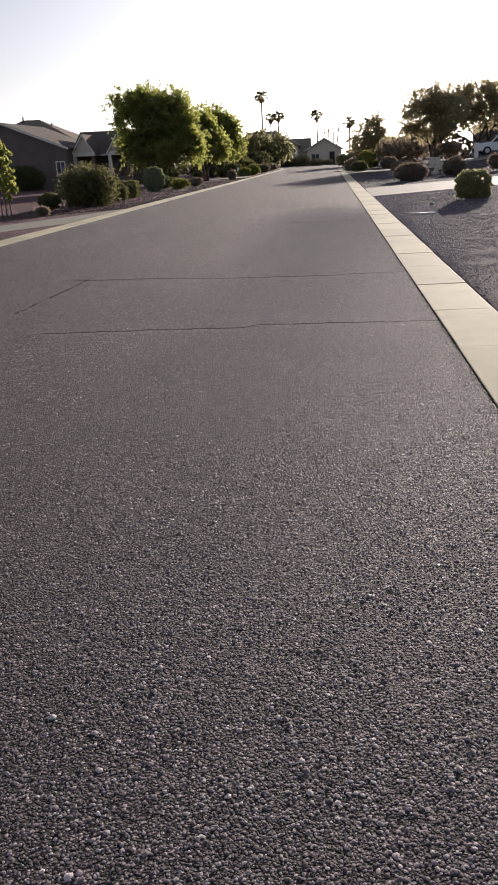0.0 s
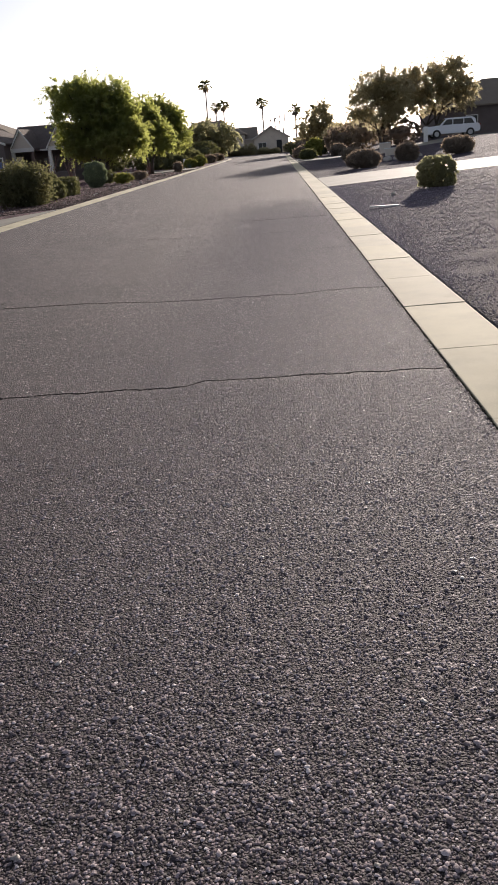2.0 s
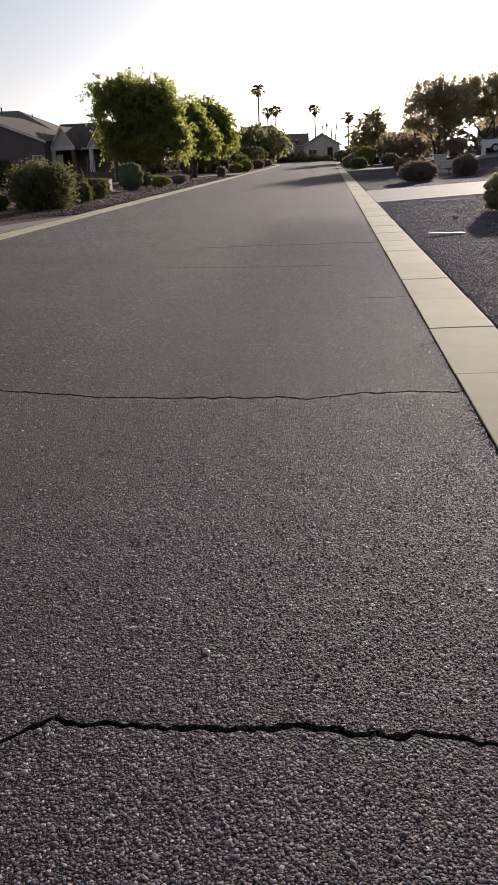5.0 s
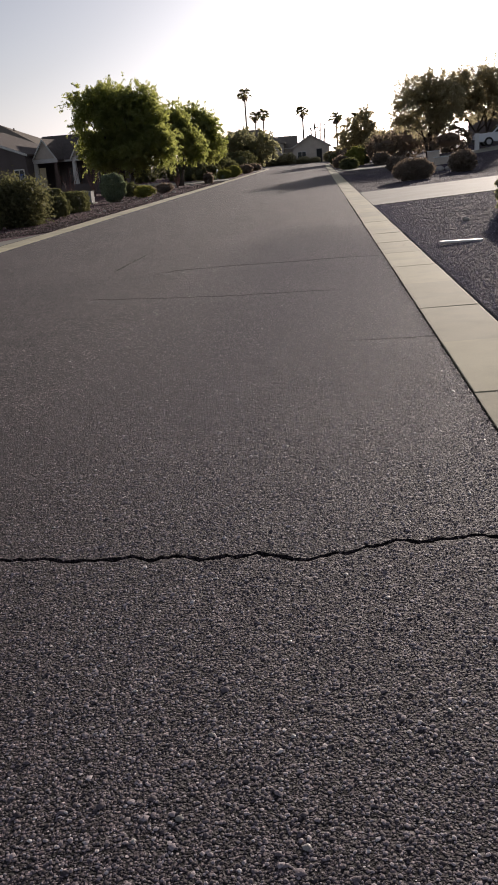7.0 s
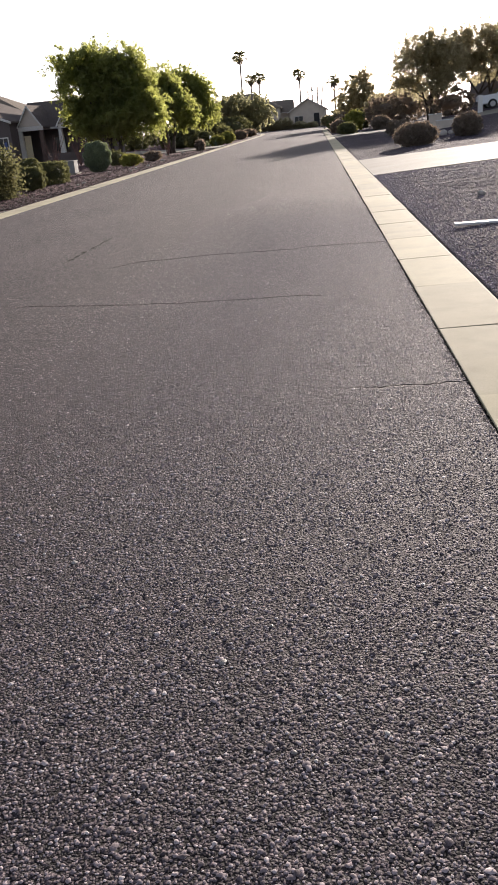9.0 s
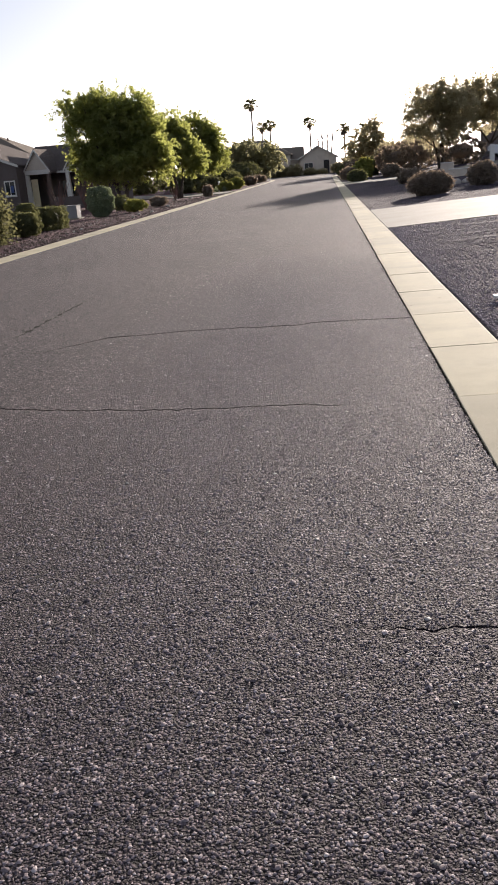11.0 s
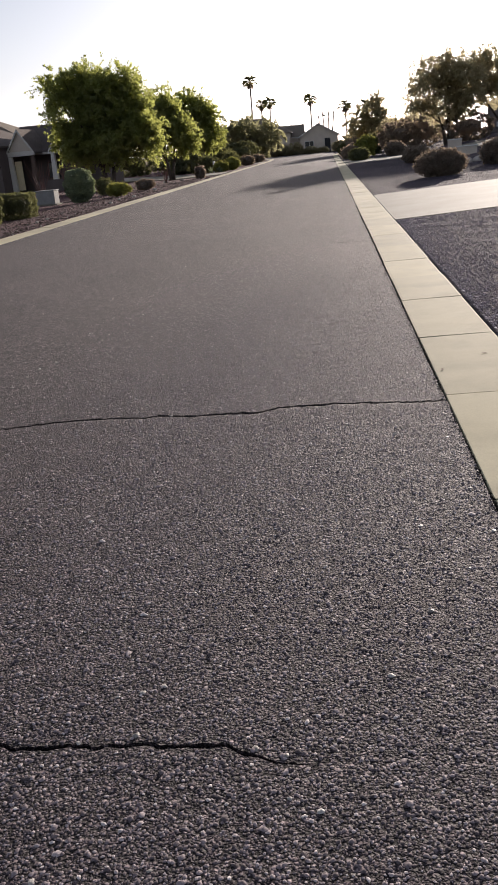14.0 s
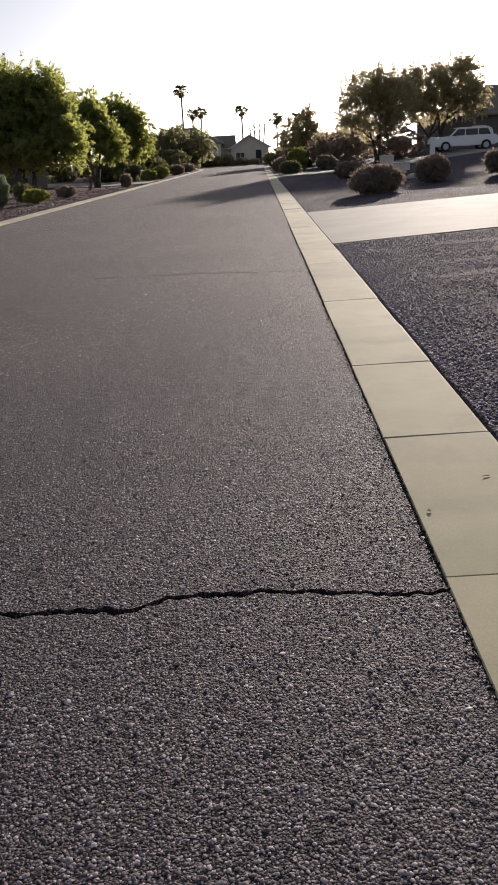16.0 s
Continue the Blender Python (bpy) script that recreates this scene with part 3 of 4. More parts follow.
def slab_over(name, near, far, steps, lift, label, mat=None):
    """A concrete drive between two edges, each a run of (x, y), lying on the land."""
    mat = mat or DRIVE
    verts, faces = [], []
    pairs = []
    for i in range(steps + 1):
        f = i / steps
        pick = lambda run: [float(np.interp(f, np.linspace(0, 1, len(run)), [p[k] for p in run])) for k in (0, 1)]
        pairs.append((pick(near), pick(far)))
    across = 6
    for a, b in pairs:
        for j in range(across + 1):
            x, y = (a[0] + (b[0] - a[0]) * j / across, a[1] + (b[1] - a[1]) * j / across)
            d = x - ROAD_R - CURB if x > 0 else ROAD_L - CURB - x
            z = 0.018 + (rise(min(d, 22.0), y) if x > 0 else -0.05 * min(d, 5.0)) + lift
            verts.append((x, y, z))
    w = across + 1
    top = len(verts)
    verts += [(x, y, z - 0.12) for x, y, z in verts]
    for i in range(steps):
        for j in range(across):
            q = (i * w + j, i * w + j + 1, (i + 1) * w + j + 1, (i + 1) * w + j)
            faces.append(q)
        faces.append((i * w, (i + 1) * w, top + (i + 1) * w, top + i * w))
        faces.append((i * w + across, top + i * w + across, top + (i + 1) * w + across, (i + 1) * w + across))
    return tagged(new(name, raw(name, verts, faces, mat)), label, "driveway", kind="structure")


build_ground()
build_road()
build_curbs()
build_aggregate()
edge_x = ROAD_R + CURB + 0.004
slab_over("driveway_1", [(edge_x, 34.5), (9.0, 34.75), (30.0, 35.15)], [(edge_x, 43.1), (9.0, 43.2), (30.0, 43.7)], 24, 0.0, "wide pale concrete driveway crossing the gravel yard")
slab_over("driveway_2", [(edge_x, 85.0), (9.0, 86.5), (30.0, 88.0)], [(edge_x, 95.0), (9.0, 98.0), (30.0, 104.0)], 20, 0.0, "pale concrete driveway farther up the street")
edge_l = ROAD_L - CURB - 0.004
slab_over("driveway_3", [(edge_l, 25.3), (-9.2, 24.1), (-14.0, 19.5), (-24.0, 14.0)], [(edge_l, 33.1), (-9.4, 30.4), (-11.2, 28.4), (-26.0, 20.0)], 16, 0.0, "pale concrete driveway curving off the street")
slab_over("driveway_4", [(edge_l, 84.3), (-13.0, 92.6), (-24.0, 104.0)], [(edge_l, 90.6), (-13.0, 103.0), (-26.0, 121.0)], 14, 0.05, "pale concrete driveway behind the street trees")
slab_over("driveway_5", [(edge_l, 132.0), (-22.0, 134.0)], [(edge_l, 139.0), (-22.0, 141.0)], 8, 0.0, "distant pale concrete driveway")


# ---- loose stones of the yards ----
def build_yard_stones():
    rng = np.random.default_rng(11)
    n = 100000
    x = ROAD_R + CURB + 0.03 + 6.0 * rng.random(n) ** 1.6
    y = 9.0 + 25.4 * rng.random(n) ** 0.8
    keep = rng.random(n) < np.clip((7.7 - x) / 3.0, 0, 1) * np.clip((y - 9.0) / 3.0, 0, 1)
    x, y = x[keep], y[keep]
    more = 14000
    x = np.concatenate([x, ROAD_R + CURB + 0.05 + 9 * rng.random(more)])
    y = np.concatenate([y, rng.uniform(43.4, 70, more)])
    s = 0.006 + 0.011 * rng.random(len(x)) ** 2.5
    z = np.array([land(a, b) for a, b in zip(x, y)])
    tagged(new("gravel", stones("gravel", np.stack([x, y, z + s * 0.3], 1), s, YARD_STONE, rng, 0.38)), "grey and purple crushed gravel beside the curb", "gravel", kind="stuff")
    m = 16000
    x = ROAD_L - CURB - 0.05 - 6.5 * rng.random(m) ** 1.3
    y = 33.5 + 50.0 * rng.random(m) ** 1.7
    s = 0.012 + 0.035 * rng.random(m) ** 4
    z = np.array([land(a, b) for a, b in zip(x, y)])
    tagged(new("gravel", stones("gravel", np.stack([x, y, z + s * 0.3], 1), s, RED_STONE, rng, 0.55)), "dark reddish gravel and stones between clipped shrubs", "gravel", kind="stuff")


build_yard_stones()


# ---- trees and shrubs ----
def tree(at, label, lobes, mat, trunks, count, leaf=0.16, seed=1, shell=0.5, clumps=0.22, group="street trees", dense=()):
    """A trunk that forks into limbs, each reaching into a lobe of the crown. lobes: (centre, radii) from the tree's foot."""
    rng = np.random.default_rng(seed)
    t = thing("tree", label, "tree", (at[0], at[1], land(*at)), group=group)
    bm = bmesh.new()
    for k, (dx, r) in enumerate(trunks):
        fork = Vector((dx * 0.7, 0.1 * k, 1.5))
        tube(bm, [(dx * 0.25, 0, -0.1), (dx * 0.4, 0.04, 0.7), fork], [r * 1.25, r, r * 0.85], 9)
        for j, (c, rad) in enumerate(lobes):
            if j % len(trunks) != k and len(lobes) > 2:
                continue
            c = Vector(c)
            mid = fork.lerp(c, 0.5) + Vector(rng.normal(size=3) * 0.2)
            tube(bm, [fork - Vector((0, 0, 0.1)), mid, c], [r * 0.6, r * 0.38, r * 0.15], 6)
            for _ in range(6):
                tip = c + Vector(rng.normal(size=3) * 0.5) * min(rad)
                tube(bm, [mid.lerp(c, rng.random()), mid.lerp(tip, 0.6), tip], [r * 0.2, r * 0.13, 0.012], 4)
    part("trunk", bm, BARK, t, "dark forked trunk and limbs", True)
    pts = lobes_points(lobes, count, rng, shell, clumps)
    # gaps between the sprays of leaves
    pts = pts[[q[2] > 0.5 and noise.noise((q[0] * 0.85 + seed, q[1] * 0.85, q[2] * 0.85)) < (0.2 if mat is LEAF_TREE else 0.42) for q in pts]]
    ob = new("crown", leaves("crown", pts, leaf, mat, rng, 2.2, 0.3))
    ob.parent = t
    if dense:
        # thick inner foliage of the lobes named
        inner = [(c, tuple(0.72 * q for q in lobes[i][1])) for i, (c, r) in enumerate(lobes) if i in dense]
        pts = lobes_points(inner, count // 5, rng, 0.1)
        new("inner_foliage", leaves("inner_foliage", pts[pts[:, 2] > 0.8], leaf * 2.2, mat, rng, 1.6)).parent = t
    return t


def bush(name, at, label, rx, ry, rz, mat, count, leaf=0.05, seed=1, square=2.0, category="shrub", clumps=0.0, lift=0.05, group=""):
    """A shrub: short stems and a leafy body, clipped square or round by the power given."""
    rng = np.random.default_rng(seed)
    t = thing(name, label, category, (at[0], at[1], land(*at)), group=group)
    bm = bmesh.new()
    for _ in range(9):
        a = rng.uniform(0, 6.28)
        tube(bm, [(0.1 * math.cos(a), 0.1 * math.sin(a), -0.05), (0.3 * rx * math.cos(a), 0.3 * ry * math.sin(a), rz * 0.7), (0.65 * rx * math.cos(a), 0.65 * ry * math.sin(a), rz * 1.4)], [0.03, 0.02, 0.008], 5)
    part("stem", bm, BARK, t)
    d = rng.normal(size=(count, 3))
    d /= (np.abs(d) ** square).sum(1, keepdims=True) ** (1 / square)
    loose = 0.22 if clumps > 0.15 else 0.07
    lump = 1 + loose * np.sin(d[:, :1] * 7 + seed) * np.cos(d[:, 1:2] * 6) + 0.05 * np.sin(d[:, 2:] * 11 + seed)
    p = d * lump * (0.72 + 0.32 * rng.random((count, 1)) ** 0.5) * [rx, ry, rz] + [0, 0, rz + lift]
    if clumps:
        m = max(20, count // 40)
        seeds = p[rng.integers(0, count, m)]
        p = seeds[rng.integers(0, m, count)] + rng.normal(size=(count, 3)) * clumps
    p = p[p[:, 2] > 0.02]
    ob = new("foliage", leaves("foliage", p, leaf, mat, rng, 1.8))
    ob.parent = t
    # the dense inner body that stops light
    core = bmesh.new()
    bmesh.ops.create_icosphere(core, subdivisions=2, radius=1)
    for v in core.verts:
        w = v.co / (sum(abs(c) ** square for c in v.co) ** (1 / square))
        k = 0.58 * (1 + 0.12 * noise.noise(v.co * 2.5 + Vector((seed, 0, 0))))
        v.co = (w.x * rx * k, w.y * ry * k, w.z * rz * k + rz + lift)
    part("inner_foliage", core, mat, t, "", True)
    return t


def palm(at, height, label, seed, spread=2.2):
    rng = np.random.default_rng(seed)
    t = thing("palm_tree", label, "palm tree", (at[0], at[1], land(*at)), group="tall palms")
    lean = rng.normal(0, 0.012)
    bm = bmesh.new()
    n = 9
    path = [(lean * height * (i / n) ** 2, 0, height * i / n) for i in range(n + 1)]
    tube(bm, path, [0.3 - 0.1 * i / n for i in range(n + 1)], 9)
    part("trunk", bm, PALM_BARK, t, "tall bare palm trunk", True)
    top = Vector(path[-1])
    for name, count, lo, hi, label2 in (("frond_crown", 34, -0.35, 1.25, "fan of green fronds"), ("dead_skirt", 16, -1.3, -0.7, "hanging dry fronds")):
        bm = bmesh.new()
        for _ in range(count):
            a, e = rng.uniform(0, 6.28), rng.uniform(lo, hi)
            out = Vector((math.cos(a) * math.cos(e), math.sin(a) * math.cos(e), math.sin(e)))
            size = spread * rng.uniform(0.75, 1.1) * (0.7 if name == "dead_skirt" else 1.0)
            for k in range(7):
                b = a + (k - 3) * 0.16
                o = Vector((math.cos(b) * math.cos(e), math.sin(b) * math.cos(e), math.sin(e) + rng.normal(0, 0.05)))
                side = Vector((-math.sin(b), math.cos(b), 0)) * 0.07 * spread / 2
                p1 = top + out * size * 0.45
                p2 = top + o * size * 0.8 - Vector((0, 0, 0.10 * size))
                p3 = top + o * size - Vector((0, 0, 0.34 * size))
                v = [bm.verts.new(p) for p in (top, p1 - side, p2 - side, p3, p2 + side, p1 + side)]
                bm.faces.new(v)
        part(name, bm, FROND if name == "frond_crown" else LEAF_BROWN, t, label2)
    return t


# big forked mesquites by the street, and the ones beyond
tree((-15.6, 80.0), "large leafy green mesquite tree with sunlit edge", [
    ((-2.3, 0, 5.5), (1.8, 2.3, 2.7)), ((-0.5, 0.2, 6.1), (2.3, 2.6, 2.7)), ((1.5, 0.3, 5.5), (2.1, 2.4, 2.9)), ((-2.0, 0, 3.3), (1.9, 2.2, 1.6)), ((0.4, -0.4, 3.2), (2.3, 2.4, 1.7)), ((2.7, 0.2, 3.8), (1.6, 2.2, 2.0)), ((-3.2, 0.1, 7.0), (1.3, 1.6, 1.4)), ((-1.6, 0.2, 7.9), (1.2, 1.3, 0.8)), ((1.9, 0.3, 7.3), (0.9, 1.2, 0.8))],
    LEAF_TREE, [(-0.7, 0.16), (0.5, 0.18)], 110000, 0.08, 3, 0.3, 0.3, dense=(1, 2, 3, 4, 5))
tree((-13.1, 91.4), "leafy green mesquite tree behind the large one", [
    ((-0.2, 0, 5.1), (1.75, 2.0, 2.2)), ((0.9, 0, 3.9), (1.45, 1.8, 1.8)), ((-1.1, 0, 3.7), (1.45, 1.8, 1.8)), ((1.55, 0, 3.0), (0.9, 1.4, 1.2))],
    LEAF_TREE, [(-0.4, 0.14), (0.4, 0.14)], 46000, 0.1, 5, 0.3, 0.32, dense=(0, 1, 2))
tree((-14.5, 118.0), "leafy green mesquite tree farther along the street", [
    ((-0.6, 0, 7.2), (1.8, 2.2, 1.9)), ((0.9, 0, 6.0), (1.7, 2.0, 2.2)), ((-1.4, 0, 5.0), (1.7, 2.0, 2.4)), ((1.6, 0, 4.0), (1.6, 2.0, 1.9)), ((0.2, 0, 3.8), (1.8, 2.0, 1.9))],
    LEAF_TREE, [(-0.4, 0.15), (0.5, 0.15)], 50000, 0.11, 7, 0.3, 0.34, dense=(1, 2, 4))
tree((-12.4, 168.0), "broad olive-green trees before a roof", [
    ((-4.5, 0, 4.2), (3.2, 3, 2.8)), ((-1.0, 0, 4.6), (3.2, 3, 2.5)), ((2.6, 0, 3.8), (2.6, 3, 2.6)), ((0.6, 0, 2.4), (3.4, 3, 1.9))],
    LEAF_DUSTY, [(-1.8, 0.16), (1.2, 0.16)], 34000, 0.17, 9, 0.3, 0.45)
tree((12.4, 108.0), "backlit tree with a ragged crown, leaves paled for haze", [
    ((-1.9, 0, 5.8), (1.9, 2.2, 2.4)), ((0.1, 0, 6.4), (1.9, 2.2, 2.1)), ((1.9, 0, 5.6), (1.9, 2.2, 2.3)), ((-3.2, 0, 4.0), (1.0, 1.4, 0.8)), ((0.2, 0, 3.6), (2.4, 2.2, 1.5)), ((0.2, 0, 7.4), (1.0, 1.0, 0.8))],
    LEAF_RIGHT, [(-0.5, 0.17), (0.4, 0.18)], 40000, 0.1, 12, 0.3, 0.4, "trees on the rise")
tree((19.3, 114.0), "broad backlit tree above the parked vehicle, leaves paled for haze", [
    ((-3.6, 0, 5.6), (2.6, 2.6, 2.4)), ((-0.8, 0, 6.8), (2.8, 2.8, 2.2)), ((2.2, 0, 6.6), (2.6, 2.6, 2.4)), ((0.2, 0, 4.6), (3.8, 2.8, 1.7)), ((4.0, 0, 5.0), (1.6, 2, 2.0)), ((3.0, 0, 8.2), (1.2, 1.4, 0.9))],
    LEAF_RIGHT, [(-1.0, 0.2), (0.8, 0.21)], 50000, 0.11, 14, 0.3, 0.42, "trees on the rise")
tree((6.8, 150.0), "dense dark tree among palms at the street's end", [
    ((-1.6, 0, 3.6), (2.0, 2, 2.6)), ((0.4, 0, 4.4), (2.0, 2, 2.9)), ((1.6, 0, 3.2), (1.6, 2, 2.6)), ((0.9, 0, 6.9), (1.0, 1.2, 0.9))],
    LEAF_RIGHT, [(0.0, 0.18)], 18000, 0.15, 16, 0.3, 0.4, "trees on the rise")
tree((12.5, 140.0), "low spreading shrubby tree in haze", [
    ((-3.0, 0, 1.9), (2.2, 2, 1.6)), ((0.0, 0, 2.2), (2.6, 2, 1.6)), ((3.0, 0, 2.0), (2.4, 2, 1.5))],
    LEAF_RIGHT, [(0.0, 0.12)], 15000, 0.15, 18, 0.3, 0.4, "trees on the rise")

for at, h, label, seed, sp in (((-20.6, 271.0), 20.2, "very tall slender fan palm", 1, 2.4), ((-19.9, 300.0), 15.2, "tall fan palm of a pair", 2, 2.3), ((-17.6, 302.0), 15.8, "tall fan palm with drooping skirt", 3, 2.5), ((-4.1, 288.0), 14.8, "slender fan palm over the far roofs", 4, 2.4), ((6.4, 290.0), 12.0, "fan palm beside the dark trees", 5, 2.6), ((9.5, 230.0), 9.2, "short fan palm above dark trees", 6, 2.0)):
    palm(at, h, label, seed, sp)


def bare_tree(at, height, seed):
    rng = np.random.default_rng(seed)
    t = thing("bare_tree", "thin leafless tree behind the far house", "tree", (at[0], at[1], land(*at)))
    bm = bmesh.new()
    for k in range(4):
        x = k * 1.1 - 1.6
        tip = Vector((x * 1.3 + rng.normal(0, 0.2), 0, height * rng.uniform(0.75, 1.0)))
        tube(bm, [(x * 0.3, 0, 0), (x * 0.9, 0, height * 0.4), tip], [0.26, 0.2, 0.1], 5)
        for _ in range(5):
            f = rng.uniform(0.5, 0.9)
            q = Vector((x * 0.9, 0, height * 0.4)).lerp(tip, f)
            tube(bm, [q, q + Vector((rng.normal(0, 0.5), 0, rng.uniform(0.6, 1.6)))], [0.1, 0.05], 4)
    part("trunk", bm, BARK, t)


bare_tree((0.2, 240.0), 10.5, 3)

# shrubs by the curb across the street
bush("shrub", (-11.5, 40.6), "loose olive-green shrub with sunlit tips", 1.05, 1.05, 0.78, LEAF_LOOSE, 15000, 0.065, 21, 2.0, clumps=0.2)
bush("clipped_shrub", (-11.35, 45.0), "low dark shrub clipped into a rounded mound", 0.64, 0.62, 0.42, LEAF_BUSH, 16000, 0.032, 22, 3.0, group="clipped shrubs")
bush("clipped_shrub", (-12.15, 47.8), "taller dark shrub clipped into a dome", 0.46, 0.5, 0.58, LEAF_BUSH, 13000, 0.032, 23, 2.8, group="clipped shrubs")
bush("clipped_shrub", (-12.0, 49.9), "dark shrub clipped into a squarish block", 0.78, 0.7, 0.47, LEAF_BUSH, 17000, 0.032, 24, 5.0, group="clipped shrubs")
bush("clipped_shrub", (-12.5, 61.0), "grey-green shrub clipped into a ball", 0.76, 0.76, 0.82, LEAF_GREY, 16000, 0.045, 25, 2.2, group="clipped shrubs")
bush("shrub", (-11.1, 63.5), "small yellow-green shrub near the curb", 0.66, 0.6, 0.31, LEAF_YELLOW, 5000, 0.045, 26, 2.2, clumps=0.05)
bush("shrub", (-13.2, 69.0), "small dark green shrub behind the clipped ball", 0.55, 0.5, 0.5, LEAF_BUSH, 4000, 0.05, 46, 2.2, clumps=0.05)
bush("shrub", (-10.8, 69.3), "small dry brown shrub near the curb", 0.56, 0.5, 0.26, LEAF_BROWN, 4000, 0.045, 27, 2.2, clumps=0.05)
bush("shrub", (-13.4, 40.3), "dark low rounded shrub beside the driveway", 0.52, 0.6, 0.36, LEAF_BUSH, 6000, 0.045, 28)
bush("shrub", (-11.5, 33.6), "small dry tuft beside the driveway", 0.24, 0.24, 0.15, LEAF_BROWN, 2500, 0.035, 29, clumps=0.04)
bush("hedge", (-30.6, 84.5), "dark shrub against the house wall", 2.0, 1.2, 1.05, LEAF_BUSH, 16000, 0.1, 30, 2.4, "hedge", 0.15)
bush("shrub", (-19.0, 62.0), "low dry brown shrub in the house's yard", 0.85, 0.8, 0.5, LEAF_BROWN, 6000, 0.06, 31, 2.2, clumps=0.1)
for k, (x, y, rx, rz, m) in enumerate([(-9.35, 82.6, 0.26, 0.34, LEAF_BROWN), (-11.8, 106.0, 0.9, 0.75, LEAF_BUSH), (-10.0, 101.0, 0.6, 0.4, LEAF_YELLOW), (-9.2, 104.0, 0.7, 0.5, LEAF_YELLOW), (-13.2, 108.0, 1.3, 0.9, LEAF_BUSH), (-10.6, 116.0, 0.9, 0.8, LEAF_BUSH), (-9.5, 124.0, 0.8, 0.5, LEAF_BROWN), (-12.8, 130.0, 1.6, 1.0, LEAF_BUSH), (-9.7, 142.0, 1.0, 0.5, LEAF_BROWN), (-12.4, 107.0, 0.35, 0.55, LEAF_BROWN)]):
    bush("shrub", (x, y), ("dry brownish" if m is LEAF_BROWN else "yellow-green" if m is LEAF_YELLOW else "dark green") + " shrub beside the street trees", rx, rx, rz, m, 5500, 0.08, 50 + k, 2.2, clumps=0.08, group="street shrubs")

def bare_shrub(at, height, seed, label):
    """A fan of bare reddish canes."""
    rng = np.random.default_rng(seed)
    t = thing("bare_shrub", label, "shrub", (at[0], at[1], land(*at)), group="bare shrubs")
    for _ in range(16):
        a, e = rng.uniform(0, 6.28), rng.uniform(0.1, 0.5)
        h = height * rng.uniform(0.7, 1.0)
        out = Vector((math.cos(a) * e, math.sin(a) * e, 1.0)) * h
        bm = bmesh.new()
        tube(bm, [(0, 0, -0.05), out * 0.5 + Vector(rng.normal(size=3) * 0.08), out], [0.024, 0.018, 0.008], 5)
        part("cane", bm, CANE, t)


CANE = plain("reddish_cane_bark", (0.16, 0.085, 0.07), (0.24, 0.14, 0.115), 6, 0.85, 0.4, 0.01, 30)
bare_shrub((-19.6, 76.0), 2.6, 1, "bare shrub of reddish canes before the porch")
bare_shrub((-17.9, 77.0), 2.3, 2, "bare reddish cane shrub under the big tree")
bare_shrub((-12.2, 83.6), 1.2, 3, "low bare shrub beside the far driveway")

# young staked tree
rng = np.random.default_rng(77)
young = thing("young_tree", "young tree with thin stakes in the yard", "tree", (-13.15, 34.0, land(-13.15, 34.0)))
for dx in (-0.22, 0.0, 0.2):
    bm = bmesh.new()
    tube(bm, [(dx, 0, -0.05), (dx * 0.7, 0, 1.0), (dx * 0.2, 0.02, 2.6)], [0.022, 0.018, 0.012], 6)
    part("stem", bm, BARK, young)
pts = lobes_points([((0, 0, 2.2), (0.4, 0.4, 0.95)), ((0.25, 0, 1.3), (0.32, 0.3, 0.5))], 5500, rng, 0.3, 0.07)
new("crown", leaves("crown", pts, 0.06, LEAF_TREE, rng)).parent = young

# shrubs of the gravel lot on the rise
bush("shrub", (4.42, 27.5), "rounded dry olive shrub standing in gravel", 0.5, 0.5, 0.4, LEAF_DUSTY, 20000, 0.03, 41, 3.2, clumps=0.025, lift=0.0)
bush("shrub", (4.55, 50.4), "broad low dark shrub mound on gravel", 0.82, 0.8, 0.4, LEAF_BROWN, 18000, 0.045, 42, 2.2, clumps=0.07)
bush("shrub", (5.75, 71.5), "low reddish-brown shrub mound", 0.78, 0.75, 0.4, LEAF_BROWN, 8000, 0.07, 43, 2.2, clumps=0.08)
bush("shrub", (7.95, 57.5), "tall dry brown shrub on the rise", 0.64, 0.64, 0.49, LEAF_BROWN, 8000, 0.06, 44, 2.4, clumps=0.07)
bush("shrub", (10.9, 56.5), "broad dry brown shrub before the parked vehicle", 0.85, 0.8, 0.43, LEAF_BROWN, 9000, 0.07, 45, 2.2, clumps=0.08)
for k, (x, y, rx, rz, m) in enumerate([(3.0, 92.5, 0.7, 0.4, LEAF_BUSH), (2.6, 104.0, 0.8, 0.5, LEAF_BROWN), (4.2, 108.0, 1.0, 0.9, LEAF_YELLOW), (3.4, 116.0, 0.9, 0.6, LEAF_BROWN), (5.4, 120.0, 1.4, 1.0, LEAF_BUSH), (8.0, 112.0, 2.2, 1.5, LEAF_BROWN), (11.0, 118.0, 2.4, 1.7, LEAF_BROWN), (4.0, 132.0, 1.3, 0.9, LEAF_BROWN), (2.8, 140.0, 1.0, 0.6, LEAF_BUSH), (14.5, 108.0, 2.4, 1.3, LEAF_BROWN), (6.6, 100.0, 0.8, 0.5, LEAF_BROWN)]):
    bush("shrub", (x, y), ("dry brownish" if m is LEAF_BROWN else "olive-green") + " shrub among desert planting", rx, rx, rz, m, 8000, 0.11, 70 + k, 2.2, clumps=0.09, group="desert shrubs")
